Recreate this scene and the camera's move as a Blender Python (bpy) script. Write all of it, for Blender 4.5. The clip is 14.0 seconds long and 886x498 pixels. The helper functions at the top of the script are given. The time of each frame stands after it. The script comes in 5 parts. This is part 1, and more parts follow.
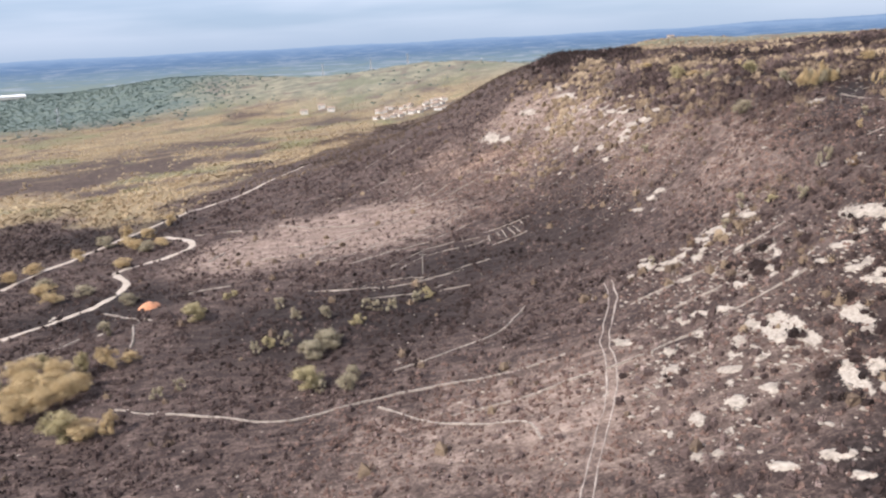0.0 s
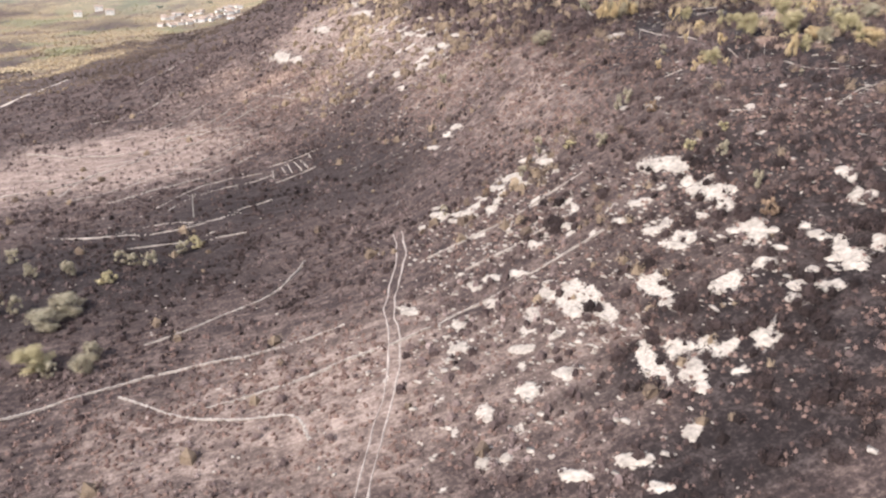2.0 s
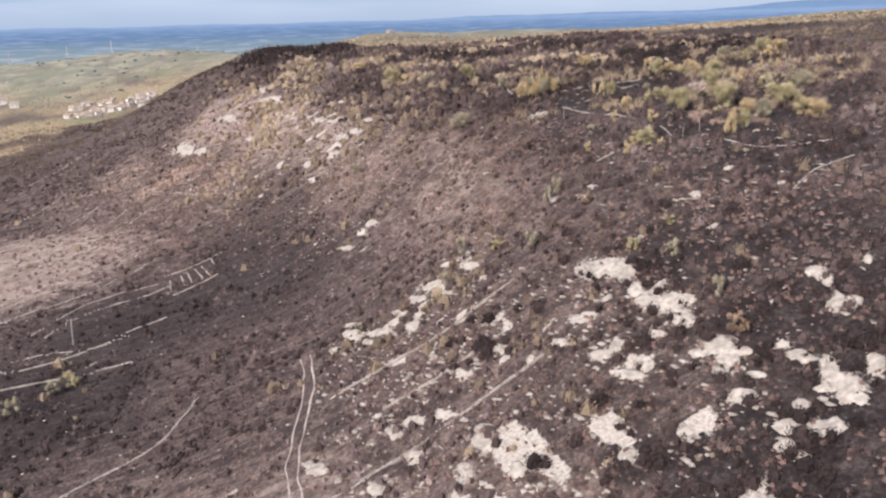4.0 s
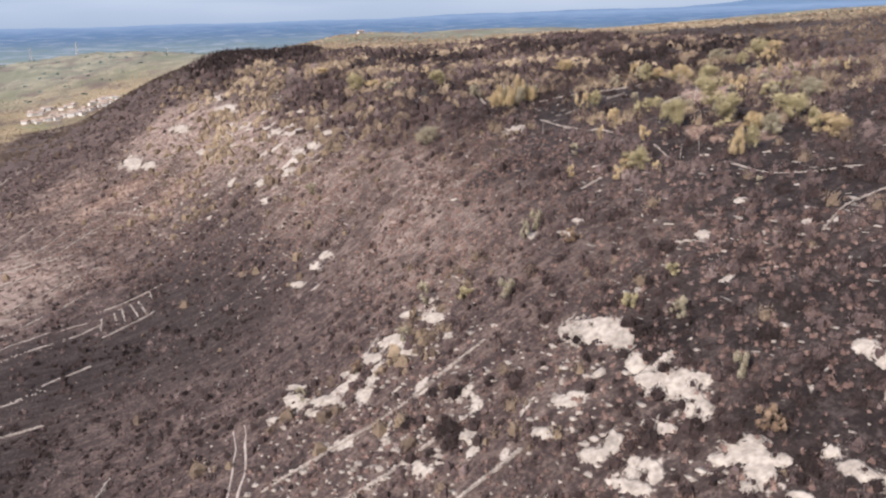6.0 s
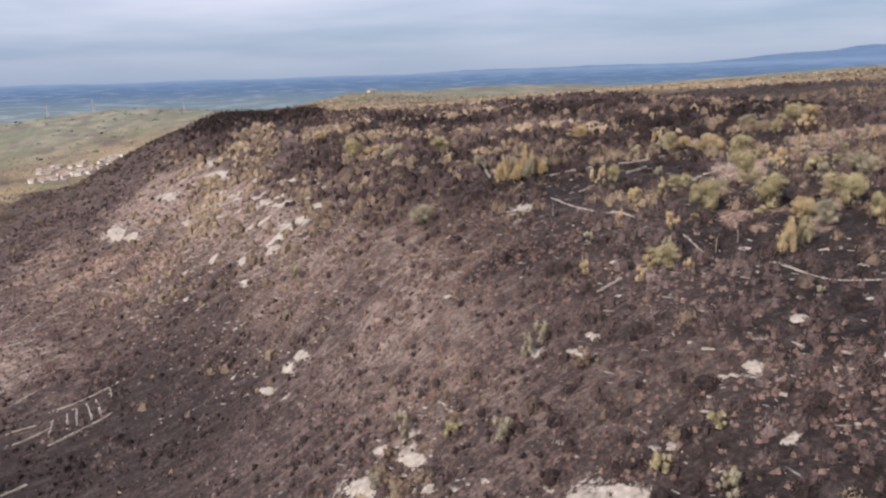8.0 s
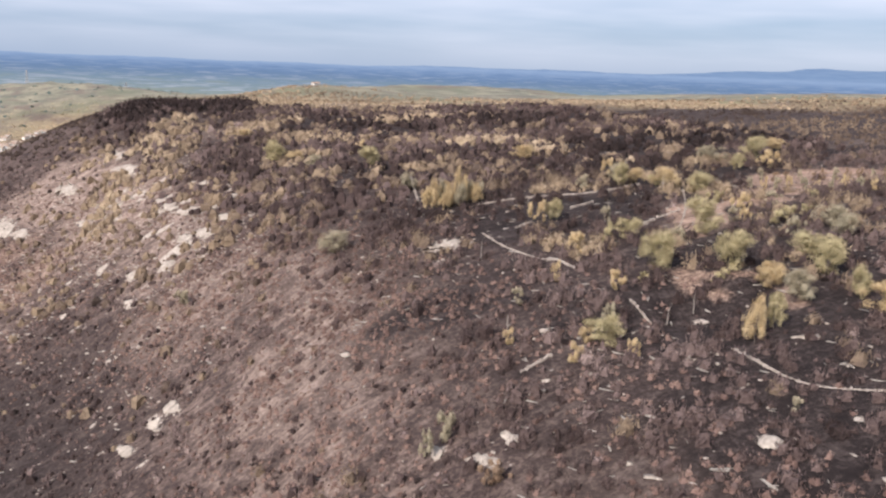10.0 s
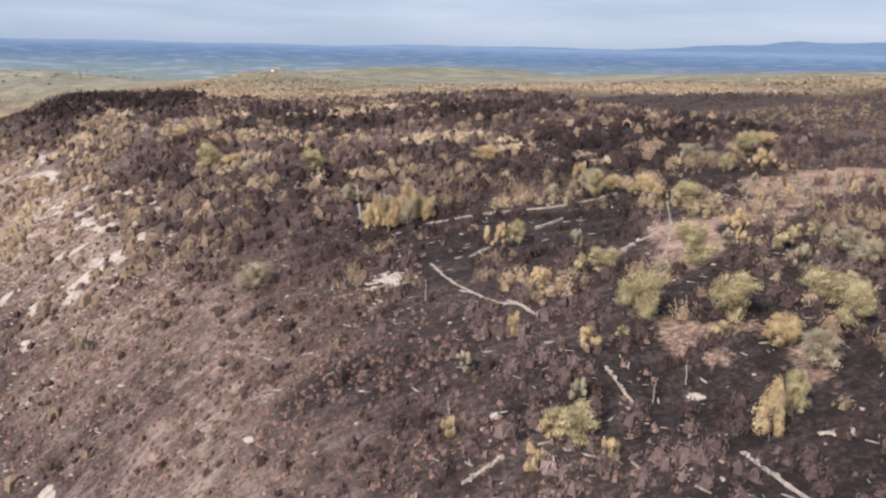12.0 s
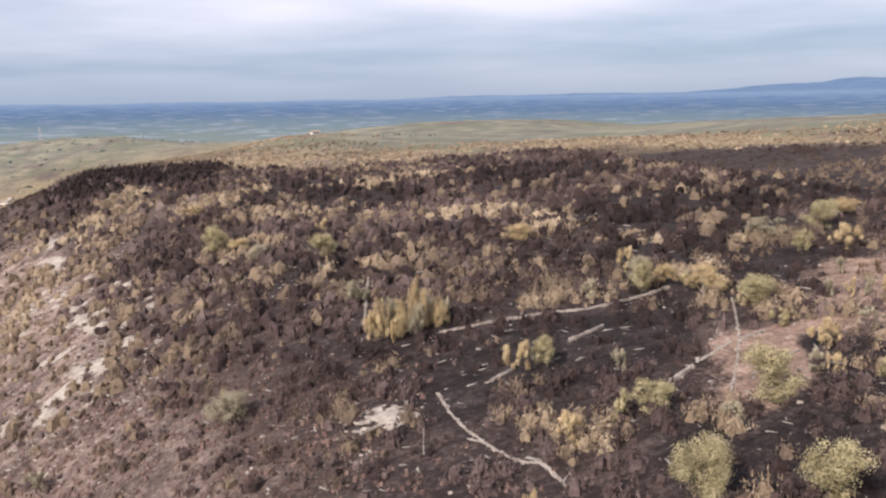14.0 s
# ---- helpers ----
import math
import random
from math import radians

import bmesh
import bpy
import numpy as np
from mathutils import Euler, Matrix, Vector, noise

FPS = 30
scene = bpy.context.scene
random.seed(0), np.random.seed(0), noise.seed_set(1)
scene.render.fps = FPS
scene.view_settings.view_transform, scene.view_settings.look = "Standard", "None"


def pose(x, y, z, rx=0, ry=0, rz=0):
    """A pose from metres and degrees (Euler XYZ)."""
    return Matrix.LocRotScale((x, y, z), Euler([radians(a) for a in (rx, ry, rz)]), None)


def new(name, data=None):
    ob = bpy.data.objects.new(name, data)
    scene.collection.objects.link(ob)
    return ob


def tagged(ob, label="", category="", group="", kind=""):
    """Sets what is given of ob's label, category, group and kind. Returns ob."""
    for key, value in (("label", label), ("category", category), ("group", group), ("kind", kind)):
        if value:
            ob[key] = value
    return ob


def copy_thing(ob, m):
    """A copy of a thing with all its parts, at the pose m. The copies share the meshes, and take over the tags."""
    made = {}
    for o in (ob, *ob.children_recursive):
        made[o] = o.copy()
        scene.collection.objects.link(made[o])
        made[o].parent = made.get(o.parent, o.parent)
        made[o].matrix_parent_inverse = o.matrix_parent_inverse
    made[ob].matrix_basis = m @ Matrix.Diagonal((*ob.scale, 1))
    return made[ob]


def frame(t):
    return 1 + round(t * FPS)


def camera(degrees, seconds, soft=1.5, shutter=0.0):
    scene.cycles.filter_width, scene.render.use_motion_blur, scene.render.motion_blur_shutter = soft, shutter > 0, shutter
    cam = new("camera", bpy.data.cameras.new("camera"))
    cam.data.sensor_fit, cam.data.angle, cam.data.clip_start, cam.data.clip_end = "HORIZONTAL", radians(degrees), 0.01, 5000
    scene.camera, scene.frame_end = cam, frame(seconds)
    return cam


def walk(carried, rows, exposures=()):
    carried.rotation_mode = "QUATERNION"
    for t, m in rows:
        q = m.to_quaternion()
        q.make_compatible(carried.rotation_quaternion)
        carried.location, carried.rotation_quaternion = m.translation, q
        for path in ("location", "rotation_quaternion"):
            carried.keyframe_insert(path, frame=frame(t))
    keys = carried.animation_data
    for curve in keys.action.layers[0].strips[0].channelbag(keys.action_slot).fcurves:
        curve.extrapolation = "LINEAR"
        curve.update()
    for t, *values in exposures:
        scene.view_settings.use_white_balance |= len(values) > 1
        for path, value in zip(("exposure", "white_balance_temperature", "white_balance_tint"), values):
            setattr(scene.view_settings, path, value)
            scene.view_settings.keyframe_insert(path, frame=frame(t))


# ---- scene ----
cam = camera(56.9, 14.0, soft=2.3)
METRES, EYE, TILT, LEAN, TURN = 170.0, 60.0, -14.0, 2.9, 0.0
ROWS = [
    (0.0, 0.0, 0.0, 0.0, -0.0, 0.0, 0.0),
    (0.5, 0.0118, 0.0316, 0.01, -3.22, -0.52, -1.39),
    (1.0, 0.0238, 0.0632, 0.0194, -8.22, -1.9, -0.81),
    (1.5, 0.0364, 0.0945, 0.0294, -11.61, -4.38, -0.24),
    (2.0, 0.049, 0.1263, 0.0395, -13.26, -5.9, -0.38),
    (2.5, 0.0621, 0.1567, 0.0496, -13.67, -5.28, -0.19),
    (3.0, 0.0759, 0.188, 0.06, -14.96, -2.81, 1.15),
    (3.5, 0.0901, 0.2191, 0.0702, -16.67, -1.18, 2.39),
    (6.0, 0.1675, 0.3726, 0.12, -19.29, -1.4, 3.64),
    (6.5, 0.1851, 0.4041, 0.1309, -17.55, -0.55, 2.69),
    (7.0, 0.2024, 0.433, 0.1421, -16.2, 0.49, 2.5),
    (7.5, 0.2203, 0.4618, 0.1536, -16.33, 1.73, 3.19),
    (8.0, 0.2389, 0.4904, 0.1652, -17.98, 2.33, 3.42),
    (10.5, 0.3354, 0.6283, 0.2244, -21.82, 1.79, 0.08),
    (11.0, 0.3557, 0.6561, 0.2367, -22.83, 1.96, 1.76),
    (11.5, 0.3756, 0.6827, 0.2491, -23.33, 1.28, 1.92),
    (12.0, 0.3957, 0.7096, 0.2617, -22.96, 0.39, 1.5),
    (12.5, 0.416, 0.735, 0.2747, -22.4, 0.3, 1.92),
    (13.0, 0.4368, 0.762, 0.288, -21.25, 1.33, 2.15),
    (13.5, 0.4569, 0.7868, 0.3007, -20.0, 2.44, 2.43),
    (14.0, 0.4783, 0.8135, 0.3134, -18.9, 3.9, 2.76),
]
EXPOSURES = [(0.0, 0.53, 6100, 14), (0.5, 0.62, 6050, 14), (1.5, 0.68, 6000, 14), (2.0, 0.76, 6000, 14), (2.5, 0.88, 6000, 14), (3.0, 0.68, 6000, 14), (3.5, 0.52, 6000, 15), (6.0, 0.40, 6080, 16), (7.0, 0.37, 6080, 16), (7.5, 0.23, 6080, 17), (8.0, 0.13, 6120, 17), (10.5, 0.43, 6200, 16), (11.0, 0.36, 6200, 16), (13.0, 0.41, 6260, 16), (14.0, 0.27, 6290, 17)]
walk(cam, [(t, pose(0, 0, EYE, TILT, LEAN, TURN) @ pose(METRES * x, METRES * y, METRES * z, 90 + pitch, roll, yaw)) for t, x, y, z, yaw, pitch, roll in ROWS], exposures=EXPOSURES)


# ---------------------------------------------------------------- light
SUN_AZ, SUN_EL = 238.0, 37.0          # degrees: clockwise from +y, and above the horizon


def sky_world():
    world = bpy.data.worlds.new("world")
    scene.world = world
    world.use_nodes = True
    n, l = world.node_tree.nodes, world.node_tree.links
    sky = n.new("ShaderNodeTexSky")
    sky.sky_type, sky.sun_disc = "NISHITA", False
    sky.sun_elevation, sky.sun_rotation = radians(SUN_EL), radians(SUN_AZ)
    sky.air_density, sky.dust_density, sky.ozone_density = 1.3, 0.6, 2.5
    co = n.new("ShaderNodeTexCoord").outputs["Generated"]
    # thin layered cloud: noise on the plane of the cloud deck
    sep = n.new("ShaderNodeSeparateXYZ")
    l.new(co, sep.inputs[0])
    up = n.new("ShaderNodeMath")
    up.operation, up.inputs[1].default_value = "MAXIMUM", 0.02
    l.new(sep.outputs[2], up.inputs[0])
    up2 = n.new("ShaderNodeMath")
    up2.operation, up2.inputs[1].default_value = "ADD", 0.06
    l.new(up.outputs[0], up2.inputs[0])
    div = n.new("ShaderNodeVectorMath")
    div.operation = "DIVIDE"
    comb = n.new("ShaderNodeCombineXYZ")
    for k in range(3):
        l.new(up2.outputs[0], comb.inputs[k])
    l.new(co, div.inputs[0])
    l.new(comb.outputs[0], div.inputs[1])
    tex = n.new("ShaderNodeTexNoise")
    tex.inputs["Scale"].default_value, tex.inputs["Detail"].default_value, tex.inputs["Roughness"].default_value = 0.22, 4.0, 0.5
    l.new(div.outputs[0], tex.inputs["Vector"])
    cloud = n.new("ShaderNodeMapRange")
    cloud.inputs["From Min"].default_value, cloud.inputs["From Max"].default_value = 0.37, 0.62
    l.new(tex.outputs["Fac"], cloud.inputs["Value"])
    high = n.new("ShaderNodeMapRange")
    high.inputs["From Min"].default_value, high.inputs["From Max"].default_value = 0.0, 0.16
    l.new(sep.outputs[2], high.inputs["Value"])
    both = n.new("ShaderNodeMath")
    both.operation = "MULTIPLY"
    l.new(cloud.outputs[0], both.inputs[0])
    l.new(high.outputs[0], both.inputs[1])
    veil = n.new("ShaderNodeMix")
    veil.data_type = "RGBA"
    veil.inputs[0].default_value = 0.75
    veil.inputs[7].default_value = (4.3, 5.75, 7.8, 1)
    l.new(sky.outputs[0], veil.inputs[6])
    mix = n.new("ShaderNodeMix")
    mix.data_type = "RGBA"
    mix.inputs[7].default_value = (12.9, 12.5, 12.9, 1)
    l.new(both.outputs[0], mix.inputs[0])
    l.new(veil.outputs[2], mix.inputs[6])
    l.new(mix.outputs[2], n["Background"].inputs[0])
    n["Background"].inputs[1].default_value = 0.075


sky_world()
lamp = bpy.data.lights.new("sun", "SUN")
lamp.energy, lamp.angle, lamp.color = 4.4, radians(0.6), (1.0, 0.93, 0.84)
sun = new("sun", lamp)
az, el = radians(SUN_AZ), radians(SUN_EL)
to_sun = Vector((math.sin(az) * math.cos(el), math.cos(az) * math.cos(el), math.sin(el)))
sun.rotation_mode = "QUATERNION"
sun.rotation_quaternion = to_sun.to_track_quat("Z", "Y")
sun.location = to_sun * 400


# ---------------------------------------------------------------- the lie of the land
def lattice(ix, iy, seed):
    h = np.sin(ix * 127.1 + iy * 311.7 + seed * 74.7) * 43758.5453
    return h - np.floor(h)


def grain(x, y, size, seed=0):
    """Smooth noise from -1 to 1 with features of about size metres."""
    u, v = np.asarray(x, float) / size, np.asarray(y, float) / size
    iu, iv = np.floor(u), np.floor(v)
    fu, fv = u - iu, v - iv
    fu, fv = fu * fu * (3 - 2 * fu), fv * fv * (3 - 2 * fv)
    low = lattice(iu, iv, seed) * (1 - fu) + lattice(iu + 1, iv, seed) * fu
    top = lattice(iu, iv + 1, seed) * (1 - fu) + lattice(iu + 1, iv + 1, seed) * fu
    return 2 * (low * (1 - fv) + top * fv) - 1


def fractal(x, y, size, seed=0, octaves=3):
    total, weight = 0.0, 0.0
    for k in range(octaves):
        total = total + grain(x, y, size / 2.03**k, seed + 11 * k) * 0.55**k
        weight += 0.55**k
    return total / weight


def ramp(v, a, b):
    t = np.clip((np.asarray(v, float) - a) / (b - a), 0, 1)
    return t * t * (3 - 2 * t)


# the scarp between the lower ground and the plateau: its line and half width, northing by northing
SCARP_Y = np.array((0, 60, 110, 150, 190, 230, 280, 340, 410, 500, 600, 720, 900.0))
SCARP_X = np.array((84.0, 88.3, 67.6, 46.4, 62.8, 75.2, 47.6, 49.2, 19.3, 11.4, 24.1, 40.9, 56.6))
SCARP_W = np.array((66.1, 65.3, 56.7, 35.9, 29.1, 34.0, 26.3, 41.9, 45.5, 44.6, 20.0, 37.4, 64.1))


def along(y, values):
    y = np.asarray(y, float)
    w = np.exp(-(((y[..., None] - SCARP_Y) / 45) ** 2) / 2) + 1e-9
    w = w + 1e-3 * np.exp(-np.abs(y[..., None] - SCARP_Y) / 30)
    return (w * values).sum(-1) / w.sum(-1)


# hills and hollows: x, y, reach along x and y, height
HILLS = (
    (14.6, 454.6, 103.5, 103.5, 14.0), (170, 610, 70, 70, 3.2), (160, 612, 42, 60, 4.2), (312, 560, 85, 110, -6.5),
    (-560, 1560, 420, 160, 30), (-440, 1400, 230, 160, 34), (-90, 1245, 330, 200, 36), (90, 1180, 170, 170, 13), (430, 985, 300, 130, 25), (-1250, 1900, 700, 260, 26),
    (118, 184, 9, 6, -2.2), (57, 441, 17, 24, 2.6),
)


def land(x, y):
    """Height of the ground without its small relief."""
    x, y = np.asarray(x, float), np.asarray(y, float)
    low = -6.9 + 0.0845 * np.where(x < 0, 260 * np.tanh(x / 260), x) + 0.0084 * np.minimum(y, 500)
    low = np.minimum(low, 30)
    high = 28.6 + 0.0959 * 420 * np.tanh(x / 420) + 0.0195 * 600 * np.tanh(y / 600) - 106.9 * ramp(np.hypot(x, y), 500, 1800)
    s = 0.5 + 0.5 * np.tanh((x - along(y, SCARP_X)) / along(y, SCARP_W))
    z = low + (high - low) * s
    for hx, hy, rx, ry, h in HILLS:
        z = z + h * np.exp(-(((x - hx) / rx) ** 2) - ((y - hy) / ry) ** 2)
    return z


def relief(x, y):
    far = 1 + 2 * ramp(np.hypot(x, y), 500, 1500)
    return far * (0.7 * fractal(x, y, 28, 3) + 0.45 * fractal(x, y, 8, 5, 2))


def axis(lo, core_lo, core_hi, hi, step, growth):
    mid = list(np.arange(core_lo, core_hi, step))
    out, d, v = [], step, core_hi
    while v < hi:
        out.append(v)
        d *= growth
        v += d
    out.append(hi)
    left, d, v = [], step, core_lo
    while v > lo:
        d *= growth
        v -= d
        left.append(max(v, lo))
    return np.array(left[::-1] + mid + out)


XS, YS = axis(-2700, -120, 230, 2700, 1.25, 1.05), axis(-500, 60, 400, 2900, 1.25, 1.045)
GX, GY = np.meshgrid(XS, YS)
GZ = land(GX, GY) + relief(GX, GY)


def ground_z(x, y):
    """Height of the ground sheet itself."""
    x, y = np.asarray(x, float), np.asarray(y, float)
    i = np.clip(np.searchsorted(XS, x) - 1, 0, len(XS) - 2)
    j = np.clip(np.searchsorted(YS, y) - 1, 0, len(YS) - 2)
    u, v = (x - XS[i]) / (XS[i + 1] - XS[i]), (y - YS[j]) / (YS[j + 1] - YS[j])
    return (GZ[j, i] * (1 - u) + GZ[j, i + 1] * u) * (1 - v) + (GZ[j + 1, i] * (1 - u) + GZ[j + 1, i + 1] * u) * v


# what covers the ground: places as x, y, reach along x and y, strength
BLACK = (  # burnt to ash; east of the hollow also darkened for the shade there
    (-30, 202, 40, 32, 0.62), (10, 235, 34, 28, 0.55), (34, 246, 24, 46, 0.5), (130, 233, 22, 11, 1.0), (118, 184, 15, 11, 1.0),
    (172, 264, 26, 9, 1.0), (166, 237, 14, 6, 0.9), (124, 380, 28, 26, 0.7), (190, 372, 40, 18, 0.8), (80, 438, 28, 16, 1.0), (165, 256, 16, 10, 0.8), (176, 286, 18, 10, 0.7), (150, 268, 16, 8, 0.7), (134, 196, 18, 14, 0.85), (146, 204, 18, 12, 0.8), (195, 296, 40, 26, 0.85), (168, 248, 22, 12, 0.85), (150, 186, 22, 14, 0.8), (210, 262, 24, 10, 0.8),
    (207, 313, 30, 12, 0.7), (114, 165, 14, 6, 0.7), (100, 205, 22, 18, 0.45), (62, 88, 10, 8, 0.8), (74, 116, 30, 36, 0.4), (92, 142, 18, 24, 0.6), (96, 108, 28, 30, 0.6), (78, 92, 20, 14, 0.4), (84, 118, 8, 16, 0.4), (112, 158, 16, 12, 0.8), (122, 180, 12, 10, 1.0),
    (133, 360, 22, 9, 0.85), (176, 342, 22, 10, 0.8), (186, 304, 22, 10, 0.8), (107, 288, 13, 11, 0.6), (119, 226, 16, 11, 0.7), (140, 235, 13, 10, 0.9), (68, 405, 8, 6, 0.8), (218, 300, 22, 12, 0.8), (110, 247, 10, 8, 0.6), (100, 180, 18, 16, 0.4), (-110, 240, 26, 24, 0.7), (-150, 360, 40, 24, 0.7),
    (57, 84, 12, 9, 1.0), (73, 96, 9, 8, 1.0), (68, 107, 7, 5, 0.8), (60, 112, 8, 5, 0.7), (70, 100, 10, 7, 0.9), (50, 100, 8, 6, 0.6), (66, 92, 12, 8, 0.9), (84, 137, 9, 8, 0.8), (85, 121, 8, 7, 0.8), (99, 133, 10, 8, 0.7), (93, 205, 12, 9, 0.7),
    (122, 184, 8, 5, 1.0), (127, 184, 6, 5, 1.0),
)
DRY = (  # brown and pinkish dry litter
    (0, 124, 26, 22, 0.45), (62, 300, 14, 30, 0.5), (54, 345, 20, 34, 0.7), (40, 380, 24, 24, 0.6), (-70, 290, 30, 30, 0.8),
    (-42, 300, 42, 34, 1.0), (14, 126, 28, 28, 0.55), (46, 112, 18, 20, 0.4), (80, 235, 18, 40, 0.3), (93, 152, 12, 14, 0.5), (0, 350, 40, 50, 0.3),
    (184, 234, 14, 9, 1.0), (149, 219, 9, 6, 1.0), (88, 382, 22, 9, 0.9), (121, 188, 7, 3, 0.4), (62, 240, 14, 34, 0.25),
    (30, 330, 30, 40, 0.2), (250, 260, 50, 20, 0.6),
)
FIELDS = ((185, 237, 14, 7, 1.2), (142, 216, 7, 5, 1.3), (152, 219, 10, 3.5, 1.1), (172, 226, 12, 4, 0.9), (139, 210, 5, 5, 0.8), (14, 352, 20, 14, 0.5), (30, 326, 12, 16, 0.45), (-4, 372, 16, 12, 0.4))  # bare pinkish soil
RUSTY = ((82, 226, 18, 46, 1.0), (70, 262, 16, 22, 1.0), (74, 210, 14, 20, 1.0), (94, 150, 15, 22, 0.9), (70, 190, 14, 20, 0.8), (20, 330, 30, 46, 0.7), (70, 300, 14, 50, 0.6), (14, 122, 28, 28, 0.8), (-2, 124, 24, 20, 0.8), (66, 116, 34, 36, 0.55), (50, 152, 20, 22, 0.5), (100, 190, 12, 14, 0.5))  # withered brown scrub
TAN = (  # patches of scorched bushes that kept their leaves
    (91, 382, 13, 10, 1.0), (76, 408, 11, 8, 0.9), (112, 350, 11, 9, 0.8), (98, 320, 10, 9, 0.9), (147, 318, 9, 8, 0.9), (153, 297, 9, 7, 0.9), (149, 388, 26, 8, 0.9), (110, 391, 16, 8, 0.9),
    (157, 249, 6, 4, 0.8), (182, 258, 9, 4, 0.8), (125, 253, 5, 4, 0.8), (52, 351, 13, 12, 0.9), (59, 377, 12, 10, 0.9), (117, 213, 4, 4, 0.8), (156, 231, 6, 5, 0.8), (186, 277, 7, 4, 0.7), (147, 212, 7, 6, 0.6),
    (136, 206, 4, 4, 0.7), (139, 248, 5, 4, 0.9), (115, 289, 12, 6, 0.6), (64, 389, 18, 8, 0.8), (140, 188, 10, 8, 0.4), (160, 205, 12, 10, 0.25), (57, 175, 13, 6, 0.5), (195, 225, 14, 5, 0.6), (44, 320, 14, 24, 0.5), (168, 275, 12, 6, 0.7), (130, 330, 16, 10, 0.5),
)
STONY = (  # limestone showing through
    (56, 117, 24, 24, 0.8), (70, 128, 14, 24, 0.75), (48, 150, 16, 20, 0.75), (54, 175, 16, 8, 1.0), (66, 290, 14, 9, 1.0), (67, 318, 12, 14, 1.0), (56, 345, 14, 24, 1.0), (62, 290, 16, 26, 0.65), (46, 345, 26, 50, 0.5), (56, 262, 10, 30, 0.3),
    (66, 330, 12, 30, 0.35), (100, 150, 16, 10, 0.5), (12, 120, 16, 20, 0.25), (104, 227, 5, 4, 1.0), (25, 375, 18, 12, 0.4),
)


def cover(x, y, places):
    m = 0.0
    x, y = x + 9 * fractal(x, y, 26, 13) + 3 * grain(x, y, 6, 15), y + 9 * fractal(x, y, 26, 14) + 3 * grain(x, y, 6, 16)
    for px, py, rx, ry, k in places:
        m = np.maximum(m, k * np.exp(-((((x - px) / rx) ** 2 + ((y - py) / ry) ** 2) ** 1.5) * 0.7))
    return m


def pale_rock(x, y):
    """1 where flat limestone lies bare between the bushes."""
    v = fractal(x, y, 3.4, 19, 2) + 0.25 * fractal(x, y, 11, 20) + 0.66 * cover(x, y, STONY) - 0.86
    return ramp(v, -0.14, 0.16)


# ---------------------------------------------------------------- limestone shelves: lobes of x, y, half length, half width, degrees
RIM_SHELVES = (
    ((74.4, 148.8, 3.0, 1.6, -83), (76.4, 147.1, 3.9, 1.8, -77), (77.0, 143.0, 2.5, 1.2, 68), (75.7, 138.4, 1.7, 0.9, 75)),
    ((75.7, 133.7, 3.0, 1.7, -66), (77.0, 131.6, 2.7, 1.9, 80), (76.5, 128.1, 1.8, 1.3, 86), (72.5, 129.1, 1.8, 0.8, -59), (79.1, 130.9, 0.9, 0.6, -62)),
    ((76.6, 121.4, 2.1, 1.6, -79), (76.1, 118.8, 2.3, 1.4, 64), (77.7, 118.3, 1.3, 0.8, -50), (74.4, 121.6, 1.3, 0.8, -62), (74.5, 117.6, 1.3, 0.8, -52)),
    ((81.7, 114.2, 1.2, 0.7, -47), (81.6, 116.2, 0.9, 0.8, -53), (82.1, 112.8, 1.2, 0.6, -49)),
    ((73.8, 112.8, 1.5, 1.0, -45), (76.8, 114.3, 1.2, 0.6, -38)),
    ((77.5, 107.9, 0.9, 0.7, -64),),
)
RIM_EDGE_SHELVES = (
    ((82.6, 110.1, 2.1, 1.0, 55), (81.8, 106.6, 2.4, 1.6, 60), (80.4, 108.4, 1.2, 0.9, -67), (81.6, 104.2, 0.9, 0.6, 58)),
    ((75.9, 104.5, 2.5, 1.2, -50), (77.3, 103.3, 1.3, 1.1, -86), (74.3, 106.5, 1.4, 1.1, -51), (72.7, 104.4, 1.0, 0.9, 89), (73.0, 102.5, 0.8, 0.6, -52)),
    ((66.5, 100.5, 1.6, 1.0, 61), (67.5, 100.1, 1.1, 1.0, -80), (66.2, 101.9, 0.7, 0.6, 80)),
    ((91.8, 120.9, 1.4, 0.6, 51), (92.2, 123.1, 1.4, 1.3, -68), (89.7, 117.4, 2.1, 0.9, 51), (91.1, 115.8, 1.1, 0.8, 60)),
    ((97.8, 121.1, 1.1, 0.5, 49),),
    ((85.8, 107.1, 2.0, 1.0, 53),),
)
RIM_FRAGMENTS = (
    ((61.1, 113.8, 1.3, 0.9, -75),),
    ((67.7, 140.0, 2.1, 0.9, -76),),
    ((64.0, 137.7, 1.8, 0.8, -69),),
    ((68.6, 130.9, 1.7, 0.9, 69), (66.3, 130.6, 1.8, 0.8, -58)),
    ((66.7, 125.3, 1.9, 1.1, -62), (69.3, 125.0, 1.7, 1.1, -66)),
    ((58.4, 145.1, 2.1, 0.9, -65),),
    ((52.4, 145.8, 1.9, 0.9, -64),),
    ((47.2, 139.3, 1.9, 0.9, -64),),
    ((51.2, 121.6, 1.2, 0.9, -71),),
    ((46.4, 126.6, 1.7, 1.0, -75),),
)
